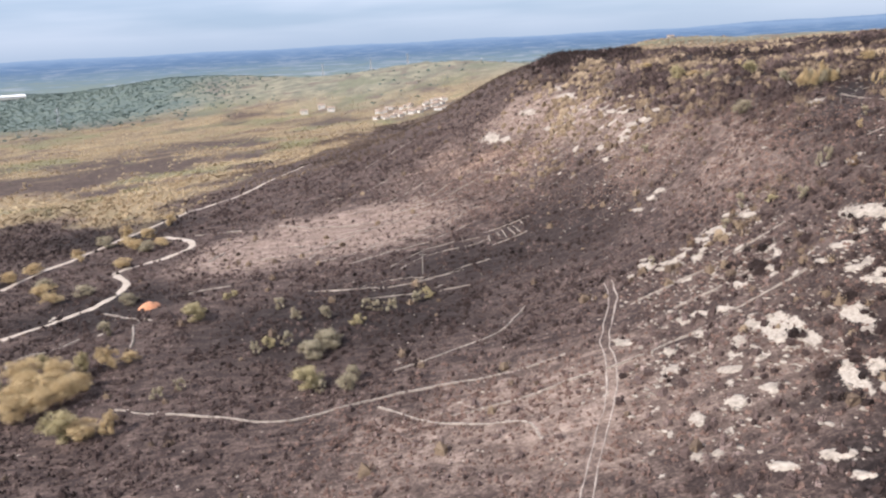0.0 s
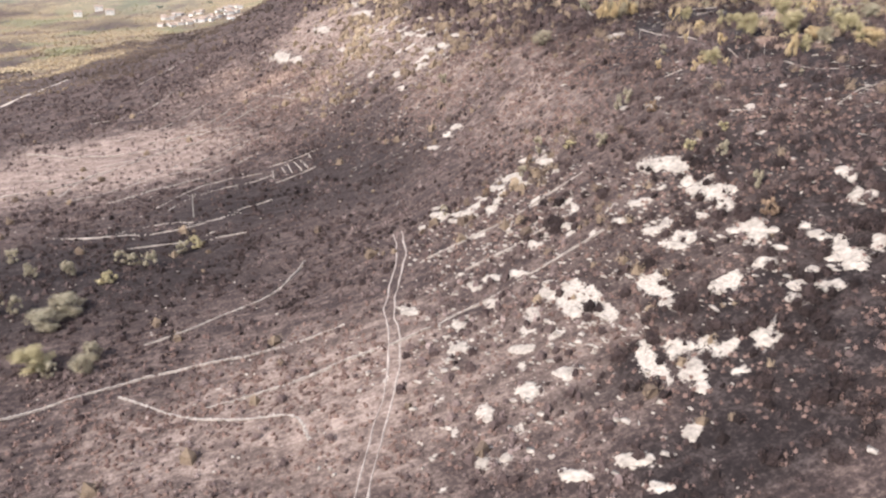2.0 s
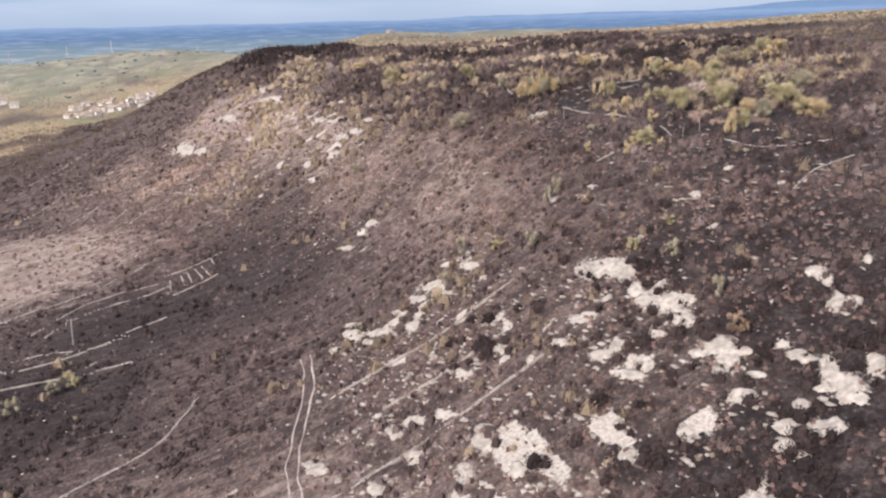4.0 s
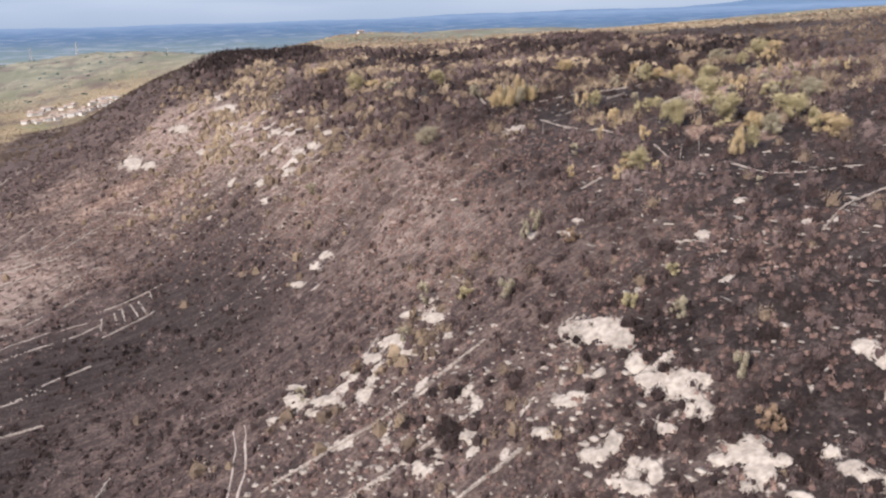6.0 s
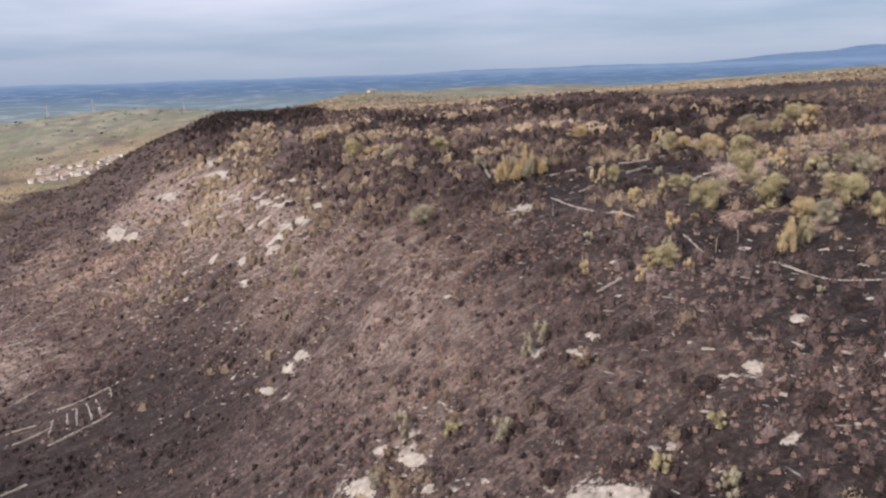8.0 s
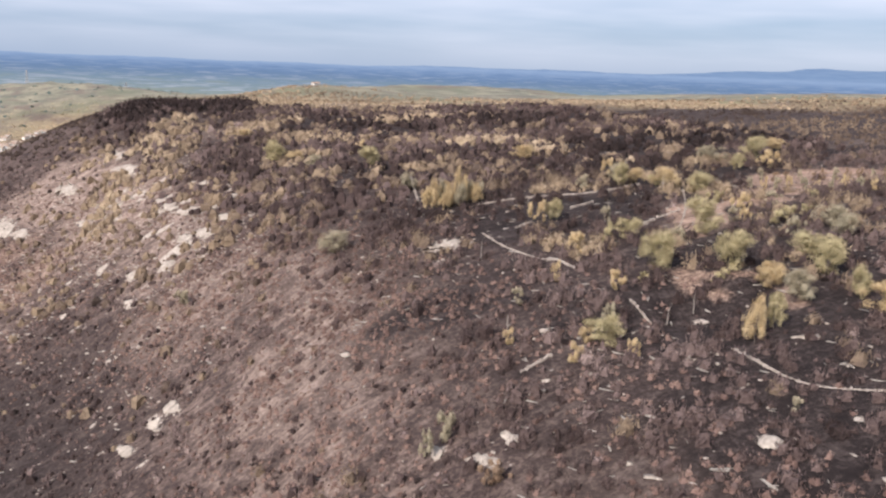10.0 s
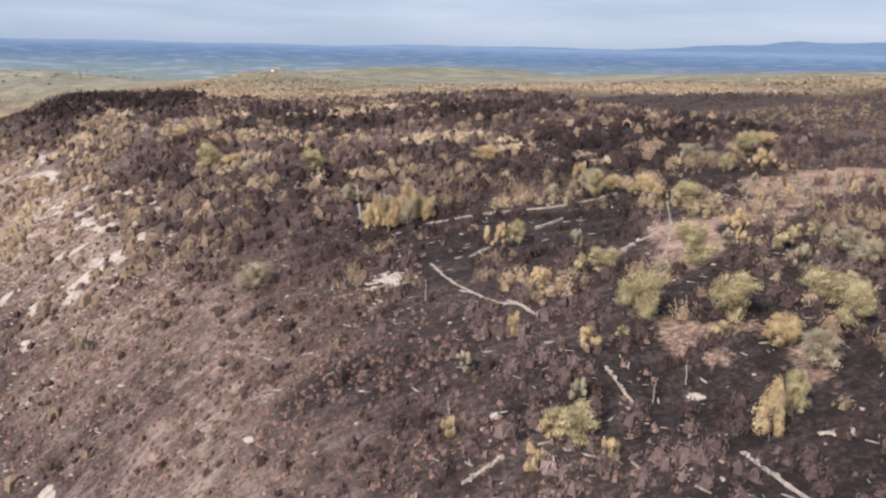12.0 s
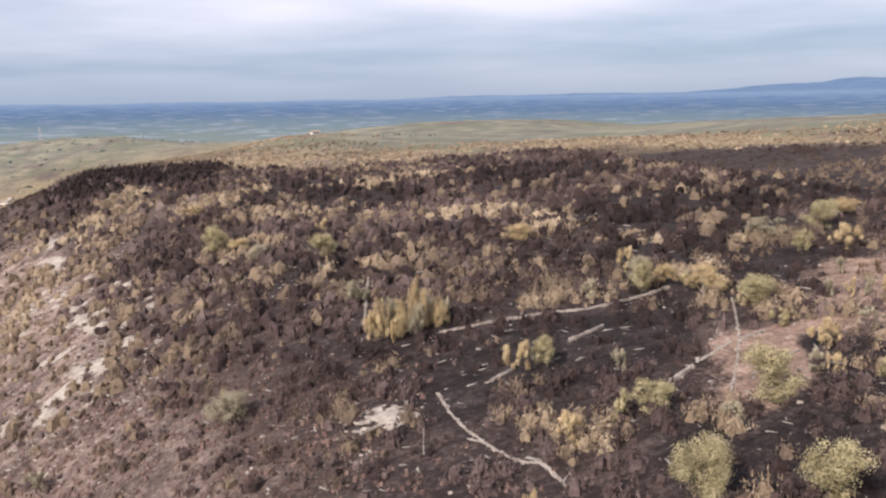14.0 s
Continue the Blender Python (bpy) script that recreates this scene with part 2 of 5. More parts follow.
LOWER_FRAGMENTS = (
    ((40.6, 110.3, 2.0, 1.5, -75),),
    ((34.5, 109.8, 2.0, 0.9, 78),),
    ((31.7, 101.1, 1.5, 1.2, -74), (34.3, 100.2, 1.2, 0.7, 80)),
    ((45.5, 110.6, 1.6, 1.2, -55),),
    ((53.2, 92.4, 1.4, 1.1, -86),),
    ((57.9, 105.6, 1.9, 1.4, -90), (58.0, 101.1, 2.1, 1.3, 74), (57.2, 98.2, 1.4, 0.9, 77)),
    ((61.8, 97.5, 1.2, 0.8, -53),),
    ((46.3, 91.7, 1.9, 0.9, -35),),
    ((40.2, 93.4, 2.0, 0.9, -32),),
    ((47.0, 87.2, 1.5, 0.7, -34),),
    ((35.5, 126.4, 2.2, 1.3, -75), (36.5, 132.0, 1.6, 1.0, -82)),
    ((42.3, 119.5, 1.7, 0.8, -47),),
    ((49.1, 129.3, 1.9, 1.1, -87),),
    ((41.5, 142.2, 1.8, 1.0, -79),),
    ((30.9, 144.5, 2.2, 1.2, -74),),
    ((42.5, 133.5, 2.1, 1.0, -75),),
    ((58.7, 105.5, 1.5, 1.2, -66),),
    ((55.1, 109.1, 1.4, 0.9, 72),),
    ((66.6, 112.9, 1.3, 0.9, 72),),
)
SLOPE_SHELVES = (
    ((64.1, 174.4, 2.9, 0.9, -70), (62.1, 179.9, 2.3, 0.7, -68)),
    ((58.2, 176.2, 4.4, 1.4, -75), (58.7, 172.2, 2.5, 1.0, -77)),
    ((55.1, 176.4, 3.0, 1.1, -80), (51.6, 175.1, 3.0, 1.1, -74)),
    ((43.7, 179.6, 3.1, 1.2, -76), (46.8, 173.6, 3.7, 1.1, -60), (48.5, 170.6, 2.3, 1.0, -87), (45.1, 172.3, 2.1, 0.6, -61)),
    ((40.4, 177.9, 2.5, 0.7, -56),),
    ((64.0, 167.0, 1.7, 0.6, -71),),
    ((44.7, 183.6, 2.3, 0.7, -62),),
)
SLOPE_FRAGMENTS = (
    ((59.2, 228.0, 3.1, 0.9, -75), (56.5, 227.3, 2.9, 0.9, -75)),
    ((52.3, 225.8, 2.8, 0.8, -71),),
    ((84.7, 172.4, 2.2, 0.7, -64), (87.9, 173.7, 1.4, 0.8, 85)),
    ((81.8, 177.6, 1.2, 0.6, 90),),
    ((104.6, 157.8, 1.2, 1.0, -78),),
    ((95.4, 153.9, 1.0, 0.8, -71),),
    ((72.4, 140.7, 1.1, 0.7, -76),),
    ((69.2, 139.6, 1.1, 0.6, -57),),
)
HILL_FRAGMENTS = (
    ((54.1, 372.1, 5.6, 1.9, -66),),
    ((63.8, 324.9, 4.0, 1.3, -80), (68.6, 312.2, 3.2, 1.1, -63)),
    ((74.9, 293.7, 2.8, 0.9, -73),),
    ((69.3, 292.2, 4.0, 1.3, -73), (65.8, 295.4, 3.1, 1.0, -68)),
    ((51.5, 390.2, 4.3, 1.4, -72),),
    ((72.1, 334.2, 3.3, 1.1, -62),),
    ((54.9, 292.5, 2.9, 1.0, -65),),
    ((42.2, 348.1, 2.7, 0.9, -61),),
    ((54.0, 278.7, 2.3, 0.8, -71),),
    ((66.5, 315.1, 3.1, 1.0, -75),),
    ((37.7, 377.8, 5.2, 1.7, -67),),
    ((74.6, 329.0, 3.6, 1.2, -79),),
    ((62.6, 331.9, 2.9, 1.0, -73),),
    ((20.0, 373.6, 6.8, 2.3, -68), (25.7, 363.1, 4.4, 1.5, -74)),
    ((61.7, 286.5, 3.2, 1.1, -75),),
)
HILL_FRAGMENTS = tuple(tuple((px, py, 1.2 * rx, 1.2 * ry, turn) for px, py, rx, ry, turn in lobes) for lobes in HILL_FRAGMENTS)
PLATEAU_FRAGMENTS = (
    ((103.6, 230.0, 2.9, 1.6, -63),),
    ((120.6, 171.2, 1.2, 0.7, -33),),
    ((99.9, 189.8, 0.7, 0.5, -79),),
    ((80.0, 207.6, 0.9, 0.4, -61),),
    ((118.5, 184.8, 1.0, 0.5, -36),),
    ((98.6, 177.8, 0.6, 0.4, -49),),
    ((94.9, 179.6, 0.7, 0.3, -45),),
    ((105.8, 176.0, 0.7, 0.3, -42),),
)


def shelf_body(lobes, x, y):
    """Over 0 inside the lobes of one shelf of rock, 1 at their middles."""
    m = np.full(np.shape(x), -9.0)
    for px, py, rx, ry, turn in lobes:
        c, s = math.cos(radians(turn)), math.sin(radians(turn))
        m = np.maximum(m, 1 - np.hypot(((x - px) * c + (y - py) * s) / (rx * 1.16), ((y - py) * c - (x - px) * s) / (ry * 1.16)))
    return m


ALL_LOBES = [q_ for lobes in RIM_SHELVES + RIM_EDGE_SHELVES + RIM_FRAGMENTS + LOWER_FRAGMENTS + SLOPE_SHELVES + SLOPE_FRAGMENTS + HILL_FRAGMENTS + PLATEAU_FRAGMENTS for q_ in lobes]

BANKS = (
    (((123.0, 198.0), (123.3, 196.3), (125.2, 193.1), (129.1, 190.4), (130.2, 186.3), (129.6, 182.2), (127.6, 178.0)), 1.5),
    (((124.2, 195.4), (122.2, 193.3), (121.7, 190.3), (124.3, 187.0)), 1.9),
)


def bare_earth(x, y):
    """1 on the reddish bare rim of the hollow."""
    m = np.zeros(np.shape(x))
    wx, wy = x + 1.2 * grain(x, y, 3, 17), y + 1.2 * grain(x, y, 3, 18)
    for pts, w in BANKS:
        for (ax, ay), (bx, by) in zip(pts, pts[1:]):
            for f in (0.0, 0.25, 0.5, 0.75):
                m = np.maximum(m, np.exp(-(((wx - ax - (bx - ax) * f) ** 2 + (wy - ay - (by - ay) * f) ** 2) / (1.1 * w) ** 2) ** 2))
    return m


def unburnt(x, y):
    """1 where the fire did not reach: the golden scrub of the lower plain and the far plateau."""
    edge = np.where(x < -130, 395, 395 + (x + 130) * 4.6) + 22 * fractal(x, y, 24, 28)
    plain = ramp(y - edge + 55 * fractal(x, y, 90, 21), -12, 12) * ramp(x, 40, -20) * np.clip(0.62 + 2.6 * fractal(x, y, 42, 26) + 1.2 * fractal(x, y, 150, 27), 0.05, 1)
    back = ramp(y - 452 + 0.6 * np.clip(x - 150, 0, 200) + 55 * fractal(x, y, 70, 23), -20, 35) * ramp(x, 75, 105) * np.clip(0.85 + 0.9 * fractal(x, y, 45, 24), 0.1, 1)
    west = ramp(x, 60, 10)
    behind = (1 - west) * ramp(y, 560, 640) + west * ramp(y - 0.5 * np.clip(x + 120, -400, 0) + 130 * fractal(x, y, 110, 29), 660, 840) * np.clip(0.75 + 1.6 * fractal(x, y, 60, 25), 0.1, 1)
    return np.maximum(np.maximum(plain, back), behind)


def green(x, y):
    """1 where far woods and meadows are green."""
    d = np.hypot(x, y)
    return np.maximum(ramp(d + 160 * fractal(x, y, 260, 31) + 300 * ramp(x, -250, -50), 1080, 1330), ramp(d + 60 * fractal(x, y, 90, 33), 485, 575) * ramp(x, 90, 220))


def forest(x, y):
    """1 on the wooded western ridge."""
    return green(x, y) * ramp(x + 120 * fractal(x, y, 160, 35), -230, -380)


# ---------------------------------------------------------------- materials
def material(name, rough=0.9):
    m = bpy.data.materials.new(name)
    m.use_nodes = True
    b = m.node_tree.nodes["Principled BSDF"]
    b.inputs["Roughness"].default_value = rough
    b.inputs["Specular IOR Level"].default_value = 0.15
    return m, m.node_tree.nodes, m.node_tree.links, b


def noise_node(n, l, coord, scale, detail=4.0, rough=0.55):
    t = n.new("ShaderNodeTexNoise")
    t.inputs["Scale"].default_value, t.inputs["Detail"].default_value, t.inputs["Roughness"].default_value = scale, detail, rough
    l.new(coord, t.inputs["Vector"])
    return t.outputs["Fac"]


def ramp_node(n, l, value, stops):
    r = n.new("ShaderNodeValToRGB")
    while len(r.color_ramp.elements) < len(stops):
        r.color_ramp.elements.new(0.5)
    for e_, (p, c) in zip(r.color_ramp.elements, stops):
        e_.position, e_.color = p, (*c, 1)
    l.new(value, r.inputs[0])
    return r.outputs[0]


def mix_node(n, l, fac, a, b):
    m = n.new("ShaderNodeMix")
    m.data_type = "RGBA"
    for sock, v in ((m.inputs[0], fac), (m.inputs[6], a), (m.inputs[7], b)):
        if isinstance(v, (int, float)):
            sock.default_value = v
        elif isinstance(v, tuple):
            sock.default_value = (*v, 1)
        else:
            l.new(v, sock)
    return m.outputs[2]


def math_node(n, l, op, a, b):
    m = n.new("ShaderNodeMath")
    m.operation = op
    for sock, v in zip(m.inputs, (a, b)):
        if isinstance(v, (int, float)):
            sock.default_value = v
        else:
            l.new(v, sock)
    return m.outputs[0]


def step_node(n, l, value, a, b):
    m = n.new("ShaderNodeMapRange")
    m.interpolation_type = "SMOOTHSTEP"
    m.inputs["From Min"].default_value, m.inputs["From Max"].default_value = a, b
    l.new(value, m.inputs["Value"])
    return m.outputs[0]


def bump_node(n, l, b, height, strength, distance):
    k = n.new("ShaderNodeBump")
    k.inputs["Strength"].default_value, k.inputs["Distance"].default_value = strength, distance
    l.new(height, k.inputs["Height"])
    l.new(k.outputs[0], b.inputs["Normal"])


def attribute(n, name):
    at = n.new("ShaderNodeAttribute")
    at.attribute_name = name
    return at.outputs["Fac"]


def soil_material():
    m, n, l, b = material("burnt_ground", 0.95)
    pos = n.new("ShaderNodeNewGeometry").outputs["Position"]
    fine, mid, wide = noise_node(n, l, pos, 1.7, 6, 0.75), noise_node(n, l, pos, 0.30, 5, 0.6), noise_node(n, l, pos, 0.05, 3)
    lines = n.new("ShaderNodeMapping")
    lines.inputs["Rotation"].default_value, lines.inputs["Scale"].default_value = (0, 0, radians(-21)), (0.10, 0.75, 0.3)
    l.new(pos, lines.inputs["Vector"])
    streak = noise_node(n, l, lines.outputs[0], 1.0, 4, 0.6)
    both = math_node(n, l, "ADD", math_node(n, l, "MULTIPLY", fine, 0.5), math_node(n, l, "ADD", math_node(n, l, "MULTIPLY", mid, 0.28), math_node(n, l, "MULTIPLY", streak, 0.22)))
    col = ramp_node(n, l, both, ((0.38, (0.024, 0.018, 0.017)), (0.49, (0.061, 0.0425, 0.037)), (0.60, (0.184, 0.131, 0.107))))
    dry = ramp_node(n, l, both, ((0.36, (0.072, 0.052, 0.043)), (0.48, (0.205, 0.146, 0.116)), (0.60, (0.400, 0.306, 0.248))))
    ash = ramp_node(n, l, both, ((0.38, (0.012, 0.0088, 0.0082)), (0.50, (0.027, 0.0197, 0.018)), (0.62, (0.088, 0.067, 0.059))))
    gold = ramp_node(n, l, both, ((0.38, (0.12, 0.088, 0.056)), (0.50, (0.26, 0.195, 0.115)), (0.62, (0.41, 0.325, 0.195))))
    wood = ramp_node(n, l, math_node(n, l, "ADD", math_node(n, l, "MULTIPLY", wide, 0.7), math_node(n, l, "MULTIPLY", mid, 0.3)),
                     ((0.38, (0.130, 0.130, 0.104)), (0.48, (0.195, 0.185, 0.134)), (0.60, (0.27, 0.245, 0.172))))
    col = mix_node(n, l, step_node(n, l, math_node(n, l, "ADD", attribute(n, "dry"), math_node(n, l, "MULTIPLY", mid, 0.5)), 0.35, 1.0), col, dry)
    col = mix_node(n, l, step_node(n, l, math_node(n, l, "ADD", attribute(n, "black"), math_node(n, l, "MULTIPLY", mid, 0.6)), 0.45, 0.95), col, ash)
    pale = step_node(n, l, math_node(n, l, "ADD", math_node(n, l, "MULTIPLY", attribute(n, "stony"), 0.35), both), 0.66, 0.74)
    rock = ramp_node(n, l, noise_node(n, l, pos, 2.5, 4), ((0.3, (0.26, 0.22, 0.18)), (0.6, (0.47, 0.405, 0.335))))
    col = mix_node(n, l, pale, col, rock)
    earth = ramp_node(n, l, both, ((0.38, (0.085, 0.057, 0.044)), (0.49, (0.24, 0.158, 0.115)), (0.60, (0.42, 0.30, 0.225))))
    col = mix_node(n, l, step_node(n, l, math_node(n, l, "ADD", attribute(n, "earth"), math_node(n, l, "MULTIPLY", fine, 0.8)), 0.65, 1.15), col, earth)
    gold = patchy(n, l, pos, gold, (0.18, 0.175, 0.10), (0.15, 0.11, 0.09))
    col = mix_node(n, l, attribute(n, "gold"), col, gold)
    wood = patchy(n, l, pos, wood, (0.150, 0.155, 0.105), (0.150, 0.115, 0.098))
    col = mix_node(n, l, attribute(n, "green"), col, wood)
    # wooded ridge: base colour lightened and blued to stand for distance haze
    hazed_wood = ramp_node(n, l, wide, ((0.35, (0.100, 0.130, 0.120)), (0.65, (0.145, 0.170, 0.140))))
    col = mix_node(n, l, attribute(n, "forest"), col, hazed_wood)
    l.new(col, b.inputs["Base Color"])
    bump_node(n, l, b, both, 0.9, 0.35)
    return m


def patchy(n, l, pos, col, olive, brown):
    """Wide drifts of greener and of browner growth over a plain of scrub."""
    wide = noise_node(n, l, pos, 0.012, 4, 0.65)
    other = noise_node(n, l, pos, 0.021, 4, 0.7)
    col = mix_node(n, l, math_node(n, l, "MULTIPLY", step_node(n, l, wide, 0.50, 0.62), 0.75), col, olive)
    return mix_node(n, l, math_node(n, l, "MULTIPLY", step_node(n, l, other, 0.52, 0.64), 0.8), col, brown)


def toned(name, stops, rough=0.85, through_light=0.0, drifts=None):
    """A plant material whose colour follows each clump's own tone."""
    m, n, l, b = material(name, rough)
    tone = attribute(n, "tone")
    grainy = noise_node(n, l, n.new("ShaderNodeNewGeometry").outputs["Position"], 3.0, 2)
    v = math_node(n, l, "ADD", tone, math_node(n, l, "MULTIPLY", math_node(n, l, "SUBTRACT", grainy, 0.5), 0.35))
    col = ramp_node(n, l, v, stops)
    if drifts:
        col = patchy(n, l, n.new("ShaderNodeNewGeometry").outputs["Position"], col, *drifts)
    l.new(col, b.inputs["Base Color"])
    if through_light:
        t = n.new("ShaderNodeBsdfTranslucent")
        l.new(col, t.inputs["Color"])
        both = n.new("ShaderNodeMixShader")
        both.inputs[0].default_value = through_light
        l.new(b.outputs[0], both.inputs[1])
        l.new(t.outputs[0], both.inputs[2])
        l.new(both.outputs[0], n["Material Output"].inputs["Surface"])
    return m


def stone_material(name, dark, light, scale=1.5, bump=0.25):
    m, n, l, b = material(name, 0.9)
    pos = n.new("ShaderNodeNewGeometry").outputs["Position"]
    a, c = noise_node(n, l, pos, scale, 6, 0.6), noise_node(n, l, pos, scale * 0.22, 3)
    v = math_node(n, l, "ADD", math_node(n, l, "MULTIPLY", a, 0.65), math_node(n, l, "MULTIPLY", c, 0.35))
    mid = tuple((p + q_) / 2 for p, q_ in zip(dark, light))
    l.new(ramp_node(n, l, v, ((0.34, dark), (0.48, mid), (0.60, light))), b.inputs["Base Color"])
    bump_node(n, l, b, a, 0.8, bump)
    return m


SOIL = soil_material()
SCRUB = toned("burnt_scrub", ((0.0, (0.020, 0.0138, 0.0122)), (0.3, (0.057, 0.0385, 0.034)), (0.65, (0.154, 0.110, 0.097)), (1.0, (0.36, 0.275, 0.236))))
HEATH = toned("scorched_bush", ((0.0, (0.060, 0.043, 0.035)), (0.3, (0.150, 0.108, 0.079)), (0.6, (0.305, 0.226, 0.148)), (1.0, (0.54, 0.425, 0.285))), 0.85, 0.2)
RUST = toned("rusty_scrub", ((0.0, (0.058, 0.037, 0.031)), (0.35, (0.140, 0.089, 0.072)), (0.7, (0.26, 0.174, 0.138)), (1.0, (0.44, 0.325, 0.262))))
LEAF_GREEN = toned("olive_leaves", ((0.0, (0.10, 0.082, 0.045)), (0.4, (0.27, 0.225, 0.120)), (0.75, (0.53, 0.450, 0.255)), (1.0, (0.67, 0.58, 0.365))), 0.8, 0.14)
LEAF_GOLD = toned("scorched_golden_leaves", ((0.0, (0.19, 0.130, 0.068)), (0.4, (0.44, 0.325, 0.172)), (0.75, (0.62, 0.480, 0.275)), (1.0, (0.66, 0.545, 0.34))), 0.8, 0.14)
LEAF_GREY = toned("scorched_grey_leaves", ((0.0, (0.11, 0.090, 0.062)), (0.4, (0.27, 0.226, 0.150)), (0.75, (0.44, 0.385, 0.265)), (1.0, (0.52, 0.465, 0.335))), 0.8, 0.14)
LEAF_BROWN = toned("brown_withered_leaves", ((0.0, (0.07, 0.045, 0.030)), (0.4, (0.17, 0.11, 0.07)), (0.75, (0.29, 0.20, 0.13)), (1.0, (0.40, 0.30, 0.20))))
FAR_GOLD = toned("far_golden_scrub", ((0.0, (0.15, 0.112, 0.075)), (0.35, (0.33, 0.245, 0.150)), (0.7, (0.49, 0.380, 0.235)), (1.0, (0.60, 0.49, 0.32))), 0.85, 0.2, ((0.27, 0.26, 0.14), (0.23, 0.165, 0.13)))
# leaf green with aerial haze put into the colour
FAR_GREEN = toned("hazed_green_woods", ((0.0, (0.090, 0.122, 0.115)), (0.5, (0.125, 0.155, 0.132)), (1.0, (0.18, 0.195, 0.145))))
BARK = stone_material("charred_bark", (0.035, 0.028, 0.025), (0.16, 0.13, 0.11), 6, 0.03)
DEADWOOD = stone_material("bleached_deadwood", (0.17, 0.15, 0.125), (0.38, 0.34, 0.29), 5, 0.02)
LIMESTONE = stone_material("limestone", (0.20, 0.168, 0.137), (0.46, 0.395, 0.325), 1.3, 0.12)
DRYSTONE = stone_material("dry_stone", (0.19, 0.157, 0.130), (0.47, 0.405, 0.34), 2.2, 0.1)
GRAVEL = stone_material("gravel", (0.32, 0.26, 0.205), (0.54, 0.46, 0.38), 2.5, 0.05)
DUST = stone_material("dusty_rut", (0.19, 0.15, 0.125), (0.42, 0.35, 0.295), 2.0, 0.05)
RED_EARTH = stone_material("red_earth", (0.38, 0.17, 0.09), (0.62, 0.30, 0.17), 1.4, 0.2)
WHITEWASH = stone_material("pale_render", (0.58, 0.54, 0.47), (0.78, 0.73, 0.65), 0.8, 0.02)
ROOF_TILE = stone_material("roof_tile", (0.24, 0.175, 0.135), (0.40, 0.31, 0.24), 1.5, 0.05)
SHEET = stone_material("white_sheet_roof", (0.70, 0.70, 0.70), (0.85, 0.85, 0.85), 0.05, 0.02)
STEEL = stone_material("galvanised_steel", (0.32, 0.33, 0.34), (0.50, 0.51, 0.52), 2, 0.0)


# ---------------------------------------------------------------- ground
def grid_mesh(name, co, nx, ny, mat, smooth=True, keep=None):
    me = bpy.data.meshes.new(name)
    me.vertices.add(nx * ny)
    me.vertices.foreach_set("co", co.astype(np.float32).ravel())
    i = np.arange(nx * ny).reshape(ny, nx)
    quads = np.stack([i[:-1, :-1], i[:-1, 1:], i[1:, 1:], i[1:, :-1]], -1).reshape(-1, 4)
    if keep is not None:
        quads = quads[keep.ravel()]
    me.loops.add(quads.size)
    me.loops.foreach_set("vertex_index", quads.ravel().astype(np.int32))
    me.polygons.add(len(quads))
    me.polygons.foreach_set("loop_start", np.arange(0, quads.size, 4, dtype=np.int32))
    me.polygons.foreach_set("use_smooth", np.full(len(quads), smooth))
    me.update(calc_edges=True)
    me.materials.append(mat)
    return me


def build_ground():
    me = grid_mesh("ground", np.stack([GX, GY, GZ], -1), len(XS), len(YS), SOIL)
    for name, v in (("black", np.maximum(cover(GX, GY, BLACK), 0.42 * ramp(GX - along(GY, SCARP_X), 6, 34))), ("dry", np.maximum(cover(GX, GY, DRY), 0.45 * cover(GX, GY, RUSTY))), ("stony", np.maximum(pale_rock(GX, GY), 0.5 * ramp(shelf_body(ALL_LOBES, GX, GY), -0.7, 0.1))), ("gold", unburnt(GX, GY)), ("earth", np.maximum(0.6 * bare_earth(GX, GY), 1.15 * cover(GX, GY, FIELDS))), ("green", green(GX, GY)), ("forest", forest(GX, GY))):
        at = me.attributes.new(name, "FLOAT", "POINT")
        at.data.foreach_set("value", np.broadcast_to(v, GX.shape).astype(np.float32).ravel())
    return tagged(new("ground", me), "charred stony hillside with ash and dry grass", "ground", kind="structure")


build_ground()


